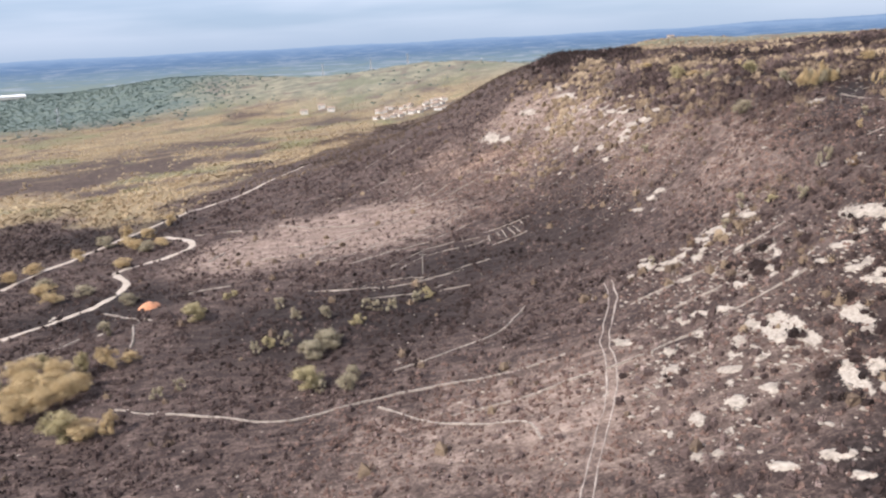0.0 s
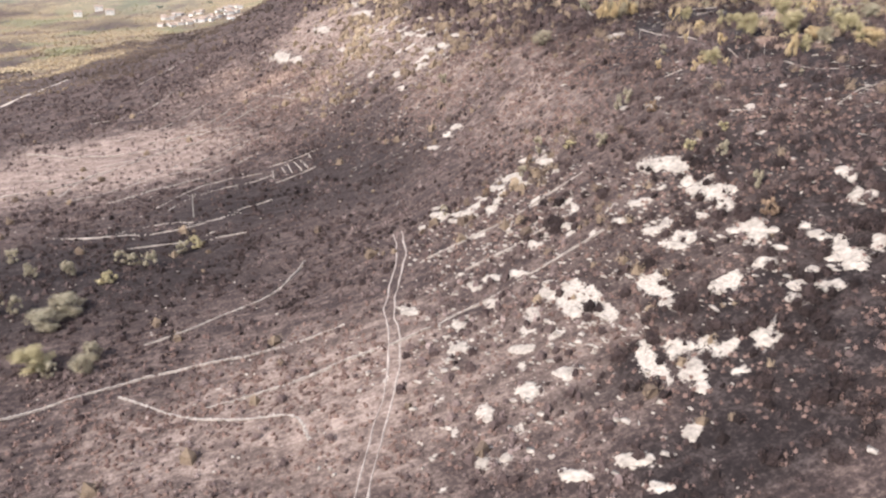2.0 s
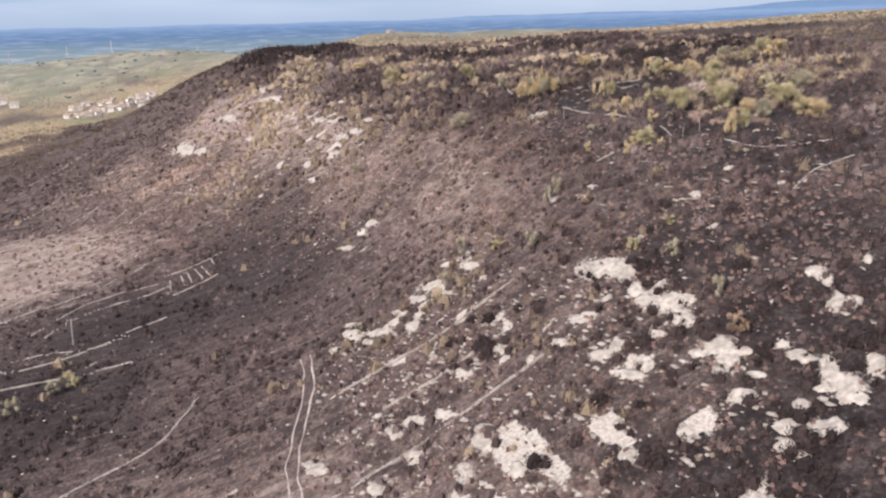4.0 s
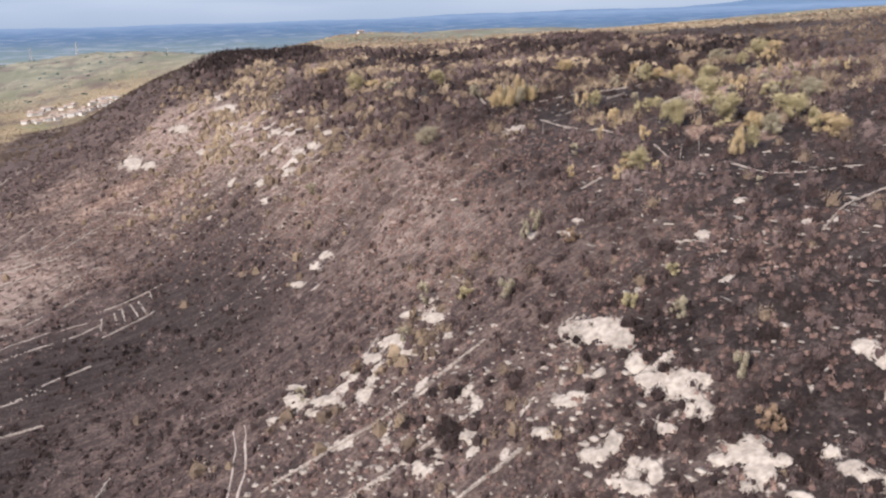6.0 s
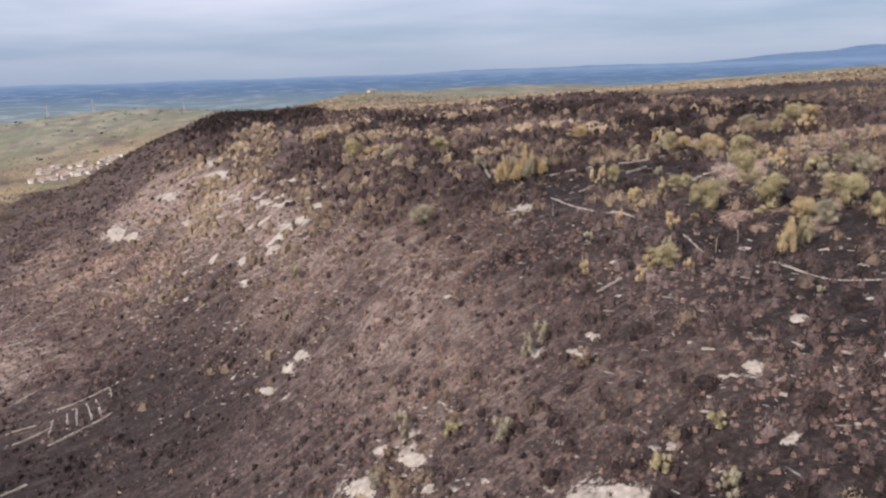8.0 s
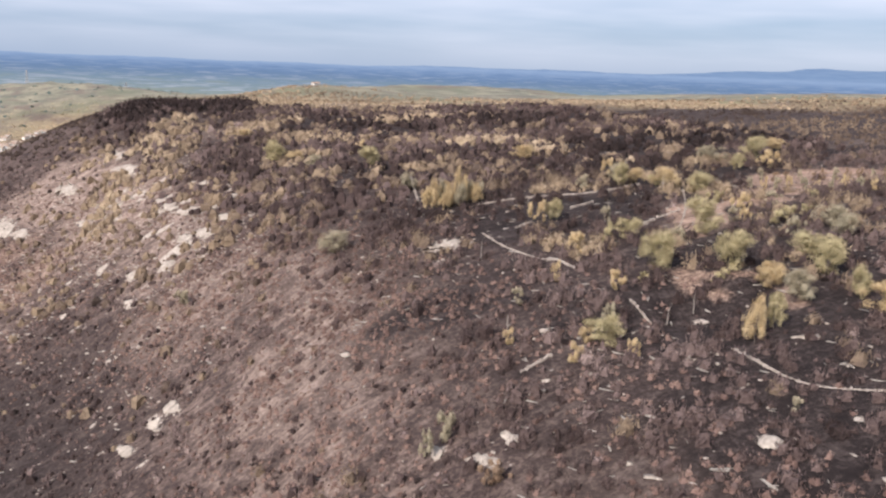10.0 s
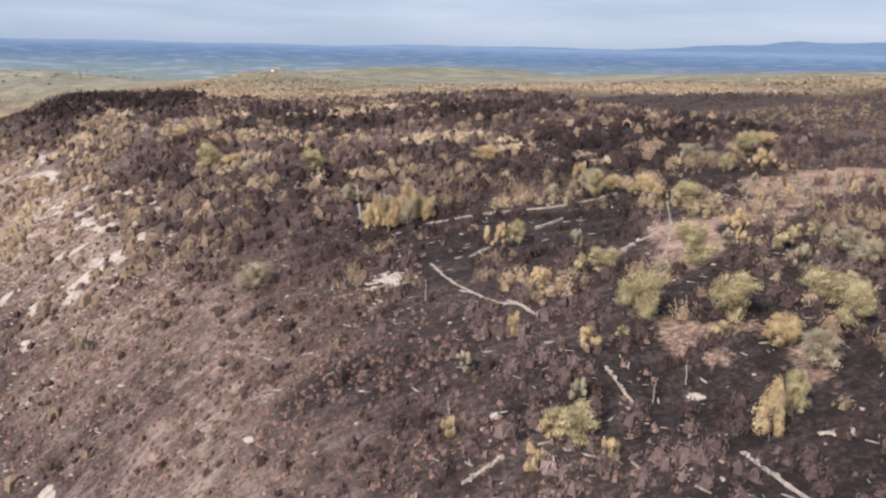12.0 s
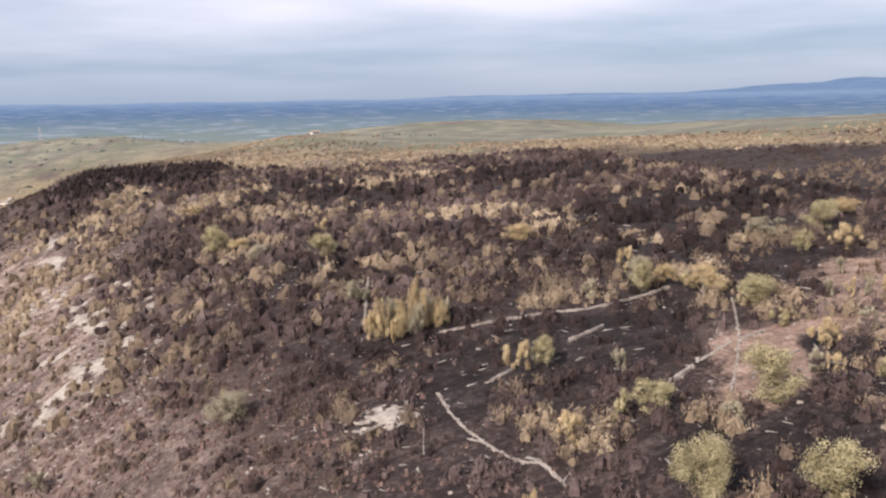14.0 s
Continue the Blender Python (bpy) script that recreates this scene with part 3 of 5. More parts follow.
def build_backdrop():
    """Distant plain and low hills, all round, behind everything; their blue haze is painted glow."""
    bm = bmesh.new()
    rings, N = [], 360
    for k, (r, h) in enumerate(((1900, -60), (2600, -2), (3600, 42), (4600, 80), (4700, 86))):
        ring = []
        for j in range(N):
            a = 2 * math.pi * j / N
            deg = math.degrees(math.atan2(math.sin(a), math.cos(a)))
            z = h
            if k == 4:
                z += 52 * float(ramp(deg, 34, 46)) * (1 + 0.12 * math.sin(deg * 1.3)) + 13 * float(ramp(deg, 14, 24)) + 2.5 * math.sin(deg * 0.7) + 1.5 * math.sin(deg * 2.3)
            ring.append(bm.verts.new((r * math.sin(a), r * math.cos(a), z)))
        rings.append(ring)
    for lo, hi in zip(rings, rings[1:]):
        for j in range(N):
            bm.faces.new((lo[j], lo[(j + 1) % N], hi[(j + 1) % N], hi[j]))
    me = bpy.data.meshes.new("backdrop")
    bm.to_mesh(me)
    m, n, l, b = material("painted_haze_distance", 1.0)
    pos = n.new("ShaderNodeNewGeometry").outputs["Position"]
    sep = n.new("ShaderNodeSeparateXYZ")
    l.new(pos, sep.inputs[0])
    scale = n.new("ShaderNodeVectorMath")
    scale.operation = "MULTIPLY"
    scale.inputs[1].default_value = (0.010, 0.010, 0.24)
    l.new(pos, scale.inputs[0])
    streak = noise_node(n, l, scale.outputs[0], 1.0, 5, 0.6)
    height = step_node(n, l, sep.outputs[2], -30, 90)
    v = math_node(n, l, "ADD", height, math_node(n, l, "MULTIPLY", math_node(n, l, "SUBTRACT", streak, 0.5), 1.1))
    # haze colours by height, given off as emission further down
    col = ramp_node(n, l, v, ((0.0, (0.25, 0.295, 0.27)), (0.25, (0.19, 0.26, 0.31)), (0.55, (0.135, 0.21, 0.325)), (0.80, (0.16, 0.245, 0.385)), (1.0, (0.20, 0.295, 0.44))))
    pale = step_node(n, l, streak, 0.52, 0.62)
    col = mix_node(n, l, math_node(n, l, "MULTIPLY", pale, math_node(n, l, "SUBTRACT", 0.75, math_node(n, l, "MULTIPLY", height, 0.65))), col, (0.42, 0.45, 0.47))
    # a paler band of painted haze just under the horizon
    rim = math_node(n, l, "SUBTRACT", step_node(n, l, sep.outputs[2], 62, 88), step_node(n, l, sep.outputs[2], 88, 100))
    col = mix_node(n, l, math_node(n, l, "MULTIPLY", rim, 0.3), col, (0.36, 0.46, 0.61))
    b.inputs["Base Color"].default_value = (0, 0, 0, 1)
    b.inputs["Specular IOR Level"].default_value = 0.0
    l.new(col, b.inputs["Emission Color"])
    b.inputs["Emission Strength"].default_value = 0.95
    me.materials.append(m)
    return tagged(new("backdrop", me), "distant plain with low hills, blue haze painted as glow", "landscape", kind="structure")


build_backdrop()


# ---------------------------------------------------------------- builders
def part(name, bm, mat, parent=None, label=""):
    me = bpy.data.meshes.new(name)
    bm.to_mesh(me)
    bm.free()
    me.materials.append(mat)
    ob = new(name, me)
    if parent is not None:
        ob.parent = parent
    if label:
        tagged(ob, label)
    return ob


def soup(name, v, tone, mat):
    """Loose triangles: v is (n, 3, 3), tone (n,)."""
    k = len(v)
    me = bpy.data.meshes.new(name)
    me.vertices.add(3 * k)
    me.vertices.foreach_set("co", v.astype(np.float32).ravel())
    me.loops.add(3 * k)
    me.loops.foreach_set("vertex_index", np.arange(3 * k, dtype=np.int32))
    me.polygons.add(k)
    me.polygons.foreach_set("loop_start", np.arange(0, 3 * k, 3, dtype=np.int32))
    me.update(calc_edges=True)
    at = me.attributes.new("tone", "FLOAT", "POINT")
    at.data.foreach_set("value", np.repeat(np.clip(tone, 0, 1), 3).astype(np.float32))
    me.materials.append(mat)
    return me


def blades(c, s, rng, upright=0.0, thin=1.0, out=None, loose=0.7):
    """Small triangles of size s at the places c, facing out as far as loose lets them."""
    k = len(c)
    d1, d2 = rng.normal(0, 1, (k, 3)), rng.normal(0, 1, (k, 3))
    if out is not None:
        nrm = out + loose * rng.normal(0, 0.6, (k, 3))
        nrm /= np.maximum(np.linalg.norm(nrm, axis=1, keepdims=True), 1e-6)
        d1 = np.cross(nrm, d1)
        d2 = np.cross(nrm, d1)
    d2[:, 2] += upright * 2.5
    d1[:, 2] *= 1 - 0.7 * upright
    d1 /= np.linalg.norm(d1, axis=1, keepdims=True)
    d2 /= np.linalg.norm(d2, axis=1, keepdims=True)
    w = s[:, None]
    return np.stack([c - d1 * w * 0.5 * thin - d2 * w * 0.4, c + d1 * w * 0.5 * thin - d2 * w * 0.4, c + d2 * w * (0.6 + upright)], 1)


def tufts(name, x, y, size, tone, mat, count=12, tall=1.0, seed=1, upright=0.3, leaf=0.28, loose=0.6, thin=1.0):
    """Many tufts of small blades in one mesh."""
    rng = np.random.default_rng(seed)
    z = ground_z(x, y)
    k = len(x) * count
    a = rng.uniform(0, 2 * np.pi, k)
    rad = np.sqrt(rng.uniform(0, 1, k)) * 0.5
    hgt = (1 - (rad * 2) ** 2 * 0.75) * rng.uniform(0.15, 1.0, k) * 0.7 * tall
    s = np.repeat(size, count)
    c = np.stack([np.repeat(x, count), np.repeat(y, count), np.repeat(z, count)], -1)
    c = c + np.stack([np.cos(a) * rad * s, np.sin(a) * rad * s, hgt * s], -1)
    out = np.stack([np.cos(a) * rad * 2.2, np.sin(a) * rad * 2.2, 0.35 + hgt], -1)
    out /= np.linalg.norm(out, axis=1, keepdims=True)
    v = blades(c, s * leaf * rng.uniform(0.6, 1.3, k), rng, upright, thin, out, loose)
    t = np.repeat(tone, count) + rng.normal(0, 0.05, k)
    return new(name, soup(name, v, t, mat))


def clumps(name, x, y, size, tone, mat, count=8, tall=1.0, seed=1, leaf=0.26, sides=4, loose=0.75, thin=0.5, core=0.29):
    """Many rounded bushes in one mesh: an uneven leafy heap with loose sprigs standing off it."""
    rng = np.random.default_rng(seed)
    n = len(x)
    foot = np.stack([x, y, ground_z(x, y)], -1)
    a = rng.uniform(0, 2 * np.pi, n)[:, None] + np.arange(sides) * 2 * np.pi / sides + rng.uniform(-0.35, 0.35, (n, sides))
    way = np.stack([np.cos(a), np.sin(a), 0 * a], -1)
    half, up = (size * core)[:, None, None], np.array([0, 0, 1.0])
    low = foot[:, None] + way * half * rng.uniform(0.7, 1.15, (n, sides, 1)) - up * 0.12 * half
    mid = foot[:, None] + way * half * rng.uniform(0.45, 0.9, (n, sides, 1)) + up * half * tall * rng.uniform(0.45, 0.95, (n, sides, 1))
    top = foot + np.concatenate([rng.normal(0, 0.08, (n, 2)) * size[:, None], (size * 1.1 * core * tall * rng.uniform(0.8, 1.25, n))[:, None]], 1)
    low2, mid2, top2 = np.roll(low, -1, 1), np.roll(mid, -1, 1), np.repeat(top[:, None], sides, 1)
    heap = np.concatenate([np.stack([low, low2, mid2], 2), np.stack([low, mid2, mid], 2), np.stack([mid, mid2, top2], 2)], 1).reshape(-1, 3, 3)
    heap_tone = np.repeat(tone, 3 * sides) - 0.02 + rng.normal(0, 0.03, len(heap))
    k = n * count
    b, h = rng.uniform(0, 2 * np.pi, k), rng.uniform(0.1, 1.0, k)
    out = np.stack([np.cos(b) * np.sqrt(1 - h * h), np.sin(b) * np.sqrt(1 - h * h), h], -1)
    big = np.repeat(size, count)
    c = np.repeat(foot, count, 0) + out * (big * 0.5 * rng.uniform(0.55, 1.05, k))[:, None] * np.array([1, 1, tall])
    v = blades(c, big * leaf * rng.uniform(0.6, 1.3, k), rng, 0.4, thin, out, loose)
    v_tone = np.repeat(tone, count) + rng.normal(0.04, 0.06, k)
    return new(name, soup(name, np.concatenate([heap, v]), np.r_[heap_tone, v_tone], mat))


def scatter(count, lo, hi, keep, seed):
    rng = np.random.default_rng(seed)
    x, y = rng.uniform(lo[0], hi[0], count), rng.uniform(lo[1], hi[1], count)
    ok = rng.uniform(0, 1, count) < keep(x, y)
    return x[ok], y[ok], rng


def tube(bm, a, b, ra, rb, sides=6):
    a, b = Vector(a), Vector(b)
    turn = (b - a).to_track_quat("Z", "Y")
    lo = [bm.verts.new(a + turn @ Vector((ra * math.cos(2 * math.pi * k / sides), ra * math.sin(2 * math.pi * k / sides), 0))) for k in range(sides)]
    hi = [bm.verts.new(b + turn @ Vector((rb * math.cos(2 * math.pi * k / sides), rb * math.sin(2 * math.pi * k / sides), 0))) for k in range(sides)]
    for k in range(sides):
        bm.faces.new((lo[k], lo[(k + 1) % sides], hi[(k + 1) % sides], hi[k]))
    bm.faces.new(hi)
    bm.faces.new(lo[::-1])


def block(bm, centre, size, turn=0.0, rng=None, wobble=0.0):
    """A box, its corners knocked about by wobble."""
    c, s = math.cos(turn), math.sin(turn)
    vs = []
    for dz in (-0.5, 0.5):
        for dx, dy in ((-0.5, -0.5), (0.5, -0.5), (0.5, 0.5), (-0.5, 0.5)):
            k = [1 + (rng.uniform(-wobble, wobble) if rng is not None else 0) for _ in range(3)]
            px, py = dx * size[0] * k[0], dy * size[1] * k[1]
            vs.append(bm.verts.new((centre[0] + px * c - py * s, centre[1] + px * s + py * c, centre[2] + dz * size[2] * k[2])))
    for f in ((3, 2, 1, 0), (4, 5, 6, 7), (0, 1, 5, 4), (1, 2, 6, 5), (2, 3, 7, 6), (3, 0, 4, 7)):
        bm.faces.new([vs[k] for k in f])


def resample(points, step):
    """Points at even steps along a smoothed line."""
    p = np.array(points, float)
    for _ in range(2):
        if len(p) > 2:
            a, b = p[:-1] * 0.75 + p[1:] * 0.25, p[:-1] * 0.25 + p[1:] * 0.75
            p = np.concatenate([p[:1], np.stack([a, b], 1).reshape(-1, 2), p[-1:]])
    d = np.r_[0, np.cumsum(np.linalg.norm(np.diff(p, axis=0), axis=1))]
    s = np.arange(0, d[-1], step)
    q_ = np.stack([np.interp(s, d, p[:, 0]), np.interp(s, d, p[:, 1])], -1)
    t = np.gradient(q_, axis=0)
    return q_, t / np.maximum(np.linalg.norm(t, axis=1, keepdims=True), 1e-9)


def ribbon(name, points, width, mat, lift=0.07, offset=0.0, rough=0.15, seed=0):
    """A strip laid on the ground along a line, with uneven edges."""
    c, t = resample(points, 0.8)
    nrm = np.stack([-t[:, 1], t[:, 0]], -1)
    cols = 5
    u = np.linspace(-0.5, 0.5, cols)
    wob = 1 + rough * 2 * grain(c[:, 0], c[:, 1], 2.5, seed + 3)
    side = rough * grain(c[:, 0], c[:, 1], 4.0, seed + 9)
    xy = c[:, None, :] + nrm[:, None, :] * ((u[None, :] * width * wob[:, None]) + offset + side[:, None])[..., None]
    z = ground_z(xy[..., 0], xy[..., 1]) + lift * (1 - (2 * np.abs(u)) ** 4 * 1.6)[None, :]
    return grid_mesh(name, np.concatenate([xy, z[..., None]], -1), cols, len(c), mat)


# ---------------------------------------------------------------- roads and tracks
def road(name, points, width, mat, label, category="road"):
    return tagged(new(name, ribbon(name, points, width, mat)), label, category, kind="structure")


ROAD_1 = ((-130.3, 220.0), (-120.1, 233.2), (-110.1, 244.7), (-109.5, 257.2), (-110.8, 267.1), (-120.3, 279.9), (-122.9, 286.7), (-114.3, 294.8), (-104.6, 304.7), (-102.4, 314.3), (-107.7, 325.9), (-121.7, 336.0))
road("road_1", ROAD_1,
     3.2, GRAVEL, "winding pale gravel track across the lower ground")
ROAD_2 = ((-161.7, 278.6), (-158.6, 297.3), (-151.7, 316.0), (-144.2, 337.8), (-138.2, 362.1), (-132.1, 375.2), (-124.0, 393.7), (-105.7, 411.5), (-98.5, 433.4), (-80, 480))
road("road_2", ROAD_2,
     3.2, GRAVEL, "straight pale dirt road beside the golden scrub")
TRACK = ((35.4, 182.0), (35.0, 176.0), (33.4, 165.0), (29.0, 152.0), (27.6, 144.0), (27.0, 135.5), (25.2, 125.0), (22.2, 117.0), (19.7, 110.5), (17.2, 101.0), (13, 88))
rut = road("track_1", TRACK, 0.5, DUST, "pale dusty wheel rut down the burnt slope", "track")
for k, off in enumerate((0.82, -0.82)):
    me_ = ribbon("track", TRACK, 0.36, DUST, 0.09, off, 0.3, k)
    if k == 0:
        rut.data = me_
    else:
        tagged(new("track_2", me_), "pale dusty wheel rut down the burnt slope", "track", kind="structure")

# ---------------------------------------------------------------- dry stone walls
WALLS = (
    ((-73.7, 159.8), (-47.6, 148.8), (-35.3, 143.9), (-27.8, 145.1), (-19.2, 147.3), (-8.2, 148.6), (1.8, 147.8), (11.7, 147.4), (20.6, 147.9)),
    ((-1.6, 133.4), (5.4, 133.5), (14.6, 134.5), (23.6, 134.4), (32.6, 134.6)),
    ((34.0, 134.8), (37.0, 136.5), (46.1, 136.0), (55.3, 137.4), (61.5, 137.7)),
    ((-15.5, 143.4), (-7.6, 135.2), (-1.3, 129.0), (7.1, 126.0), (11.2, 124.4), (12.4, 117.0)),
    ((-13.5, 161.5), (-6.9, 163.5), (-1.5, 166.8), (5.2, 169.5), (11.4, 173.8), (16.4, 186.2)),
    ((35.5, 161.0), (41.8, 160.4), (55.5, 159.1), (66.5, 160.1)),
    ((41.8, 148.9), (50.9, 148.2), (59.6, 148.7)),
)
TERRACES = (
    ((-71.5, 275.9), (-47.8, 277.3), (-37.4, 292.2), (-21.2, 302.5), (-8.4, 309.3)),
    ((-32.2, 255.9), (-25.8, 259.3), (-16.0, 265.5), (-8.2, 269.4)),
    ((-16.3, 241.2), (-11.2, 251.2), (-5.2, 254.6), (3.3, 255.9), (12.0, 259.8)),
    ((-11.5, 284.6), (-4.4, 291.2), (2.4, 297.4), (10.0, 299.7)),
    ((-35.1, 227.1), (-29.0, 225.8), (-15.7, 223.1), (-7.5, 225.8), (-1.5, 229.6)),
    ((-23.2, 214.7), (-16.0, 215.0), (-9.0, 215.2), (-1.7, 219.7)),
    ((10.0, 250.0), (17.9, 252.5), (24.0, 255.2)),
    ((10.3, 267.7), (18.5, 267.8), (26.2, 270.0)),
    ((-70.8, 326.6), (-50.0, 309.8), (-32.6, 308.8), (-23.9, 308.3)), ((-16.1, 329.0), (2.3, 330.1), (10.3, 329.1)),
    ((-41.5, 403.8), (-25.4, 418.3), (-17.0, 427.8)), ((-45.1, 233.1), (-30.9, 225.6), (-18.0, 224.8)),
    ((-19.5, 245.2), (-9.5, 260.6), (-2.2, 263.1), (9.0, 263.3)), ((-60, 290), (-46, 286), (-30, 296)), ((-30, 318), (-12, 318), (4, 316)), ((-46, 262), (-34, 266), (-22, 276), (-8, 280)),
)
SHORT_TERRACES = (
    ((-48.7, 268.4), (-46.2, 279.9), (-40.5, 293.1)), ((-14.0, 324.4), (-6.9, 330.7), (0.1, 339.1)), ((-1.1, 321.6), (6.3, 330.4), (10.1, 332.3)),
    ((-0.2, 231.8), (4.9, 234.3), (11.0, 236.4)), ((7.5, 347.3), (24.2, 324.3)), ((-13.5, 322.1), (-3.8, 319.6)), ((2.6, 280.4), (8.4, 283.3)),
    ((-19.9, 429.2), (-28.6, 417.9), (-34.2, 415.7)),
    ((-44.0, 295.1), (-29.1, 298.9), (-17.1, 309.6)),
    ((-33.9, 255.6), (-21.5, 262.4), (-9.3, 269.1), (8.8, 284.7)),
    ((-31.0, 227.0), (-17.5, 230.5), (-3.9, 227.2), (4.8, 232.2)),
    ((-12.1, 214.0), (4.0, 214.0)),
    ((-8.8, 283.5), (8.9, 298.2)),
    ((-31.2, 271.9), (-16.7, 285.8)),
    ((-44.2, 322.8), (-24.8, 334.5), (-10.7, 351.8)),
    ((-55.7, 357.4), (-38.3, 355.4), (-24.5, 376.9)),
)
CROSS_WALLS = (
    ((12.0, 263.3), (12.0, 255.2)), ((14.8, 263.5), (15.6, 255.2)), ((16.5, 264.4), (17.4, 255.7)), ((18.5, 265.0), (20.3, 256.3)), ((20.3, 265.4), (21.9, 257.0)), ((23.0, 268.6), (23.6, 263.6)),
)
LOW_WALLS = (
    ((-116.7, 194.5), (-115.4, 204.4), (-107.9, 205.7), (-102.9, 211.2)), ((-106.6, 235.3), (-95.9, 226.9), (-86.7, 221.2)), ((-91.5, 219.5), (-86.9, 207.3), (-85.2, 200.5)),
    ((-86.3, 239.6), (-81.9, 247.5), (-70.4, 246.9)), ((-106.8, 331.8), (-86.3, 327.7)), ((-87.4, 282.6), (-84.4, 294.1)),
)
FIELD_WALLS = (
    ((116.3, 248.7), (122.1, 246.8), (130.0, 245.5), (137.4, 243.2), (149.9, 245.1)),
    ((131.1, 217.3), (137.2, 220.5), (143.4, 223.1)),
    ((153.7, 236.3), (148.5, 228.6), (144.2, 222.6), (134.4, 211.6)),
    ((145.2, 223.0), (148.8, 223.8)),
    ((110.0, 231.4), (109.2, 223.6), (110.1, 217.1), (111.5, 212.1), (113.3, 211.1), (113.3, 206.7)),
    ((115.5, 229.7), (118.8, 230.8)), ((128.3, 234.2), (134.1, 236.7)),
    ((108.1, 259.0), (114.9, 283.9)), ((100.3, 228.3), (105.0, 229.2)),
    ((113.1, 172.9), (112.4, 169.3), (112.3, 165.6), (113.4, 162.8), (117.3, 159.4), (124, 155)),
    ((93.8, 183.2), (97.7, 184.0)), ((112.4, 191.1), (111.9, 185.8)),
    ((105.0, 143.1), (111.8, 146.4), (119.3, 146.6)),
)


def dry_stone_wall(points, width, height, seed, label, gaps=0.55):
    rng = np.random.default_rng(seed)
    c, t = resample(points, 0.42)
    bm = bmesh.new()
    tumble = grain(c[:, 0], c[:, 1], 6.0, seed)
    gone = grain(c[:, 0], c[:, 1], 3.5, seed + 31)
    for (x, y), (tx, ty), w, lost in zip(c, t, tumble, gone):
        if lost > gaps:
            if rng.uniform() < 0.4:
                o = rng.normal(0, width)
                block(bm, (x - ty * o, y + tx * o, float(ground_z(x - ty * o, y + tx * o)) + 0.05), rng.uniform(0.15, 0.4, 3), rng.uniform(0, 3), rng, 0.3)
            continue
        h = height * (0.75 + 0.45 * w)
        z = float(ground_z(x, y))
        turn = math.atan2(ty, tx)
        for side in (-1, 1):
            o = side * width * 0.25 + rng.normal(0, 0.05)
            block(bm, (x - ty * o, y + tx * o, z + h * 0.25 - 0.1), (0.5, width * 0.52, h * 0.5 + 0.2), turn + rng.normal(0, 0.15), rng, 0.3)
        o = rng.normal(0, 0.07)
        block(bm, (x - ty * o, y + tx * o, z + h * 0.7), (0.46, width * 0.75, h * 0.5), turn + rng.normal(0, 0.2), rng, 0.3)
        if rng.uniform() < 0.14:
            o = rng.choice((-1, 1)) * width * rng.uniform(0.6, 1.3)
            block(bm, (x - ty * o, y + tx * o, float(ground_z(x - ty * o, y + tx * o)) + 0.06), rng.uniform(0.15, 0.32, 3), rng.uniform(0, 3), rng, 0.3)
    return tagged(part("dry_stone_wall", bm, DRYSTONE), label, "wall", group="dry stone walls")


for k, pts in enumerate(WALLS):
    dry_stone_wall(pts, 0.30, 0.42, 40 + k, "low tumbled limestone wall crossing the burnt slope")
for k, pts in enumerate(TERRACES):
    dry_stone_wall(pts, 0.30, 0.38, 60 + k, "ruined limestone terrace wall on the charred hillside", 0.2)
for k, pts in enumerate(SHORT_TERRACES):
    dry_stone_wall(pts, 0.32, 0.36, 120 + k, "short ruined terrace wall among burnt scrub", 0.0)
for k, pts in enumerate(CROSS_WALLS):
    dry_stone_wall(pts, 0.22, 0.26, 140 + k, "short cross wall between two ruined terraces", 0.4)
for k, pts in enumerate(LOW_WALLS):
    dry_stone_wall(pts, 0.50, 0.5, 150 + k, "low rubble wall on the blackened valley floor")
for k, pts in enumerate(FIELD_WALLS):
    dry_stone_wall(pts, 0.18 if k in (2, 4, 9, 11, 12) else 0.3, 0.22 if k in (2, 4, 9, 11, 12) else 0.45, 80 + k, "pale dry limestone wall round a burnt field", 0.8)

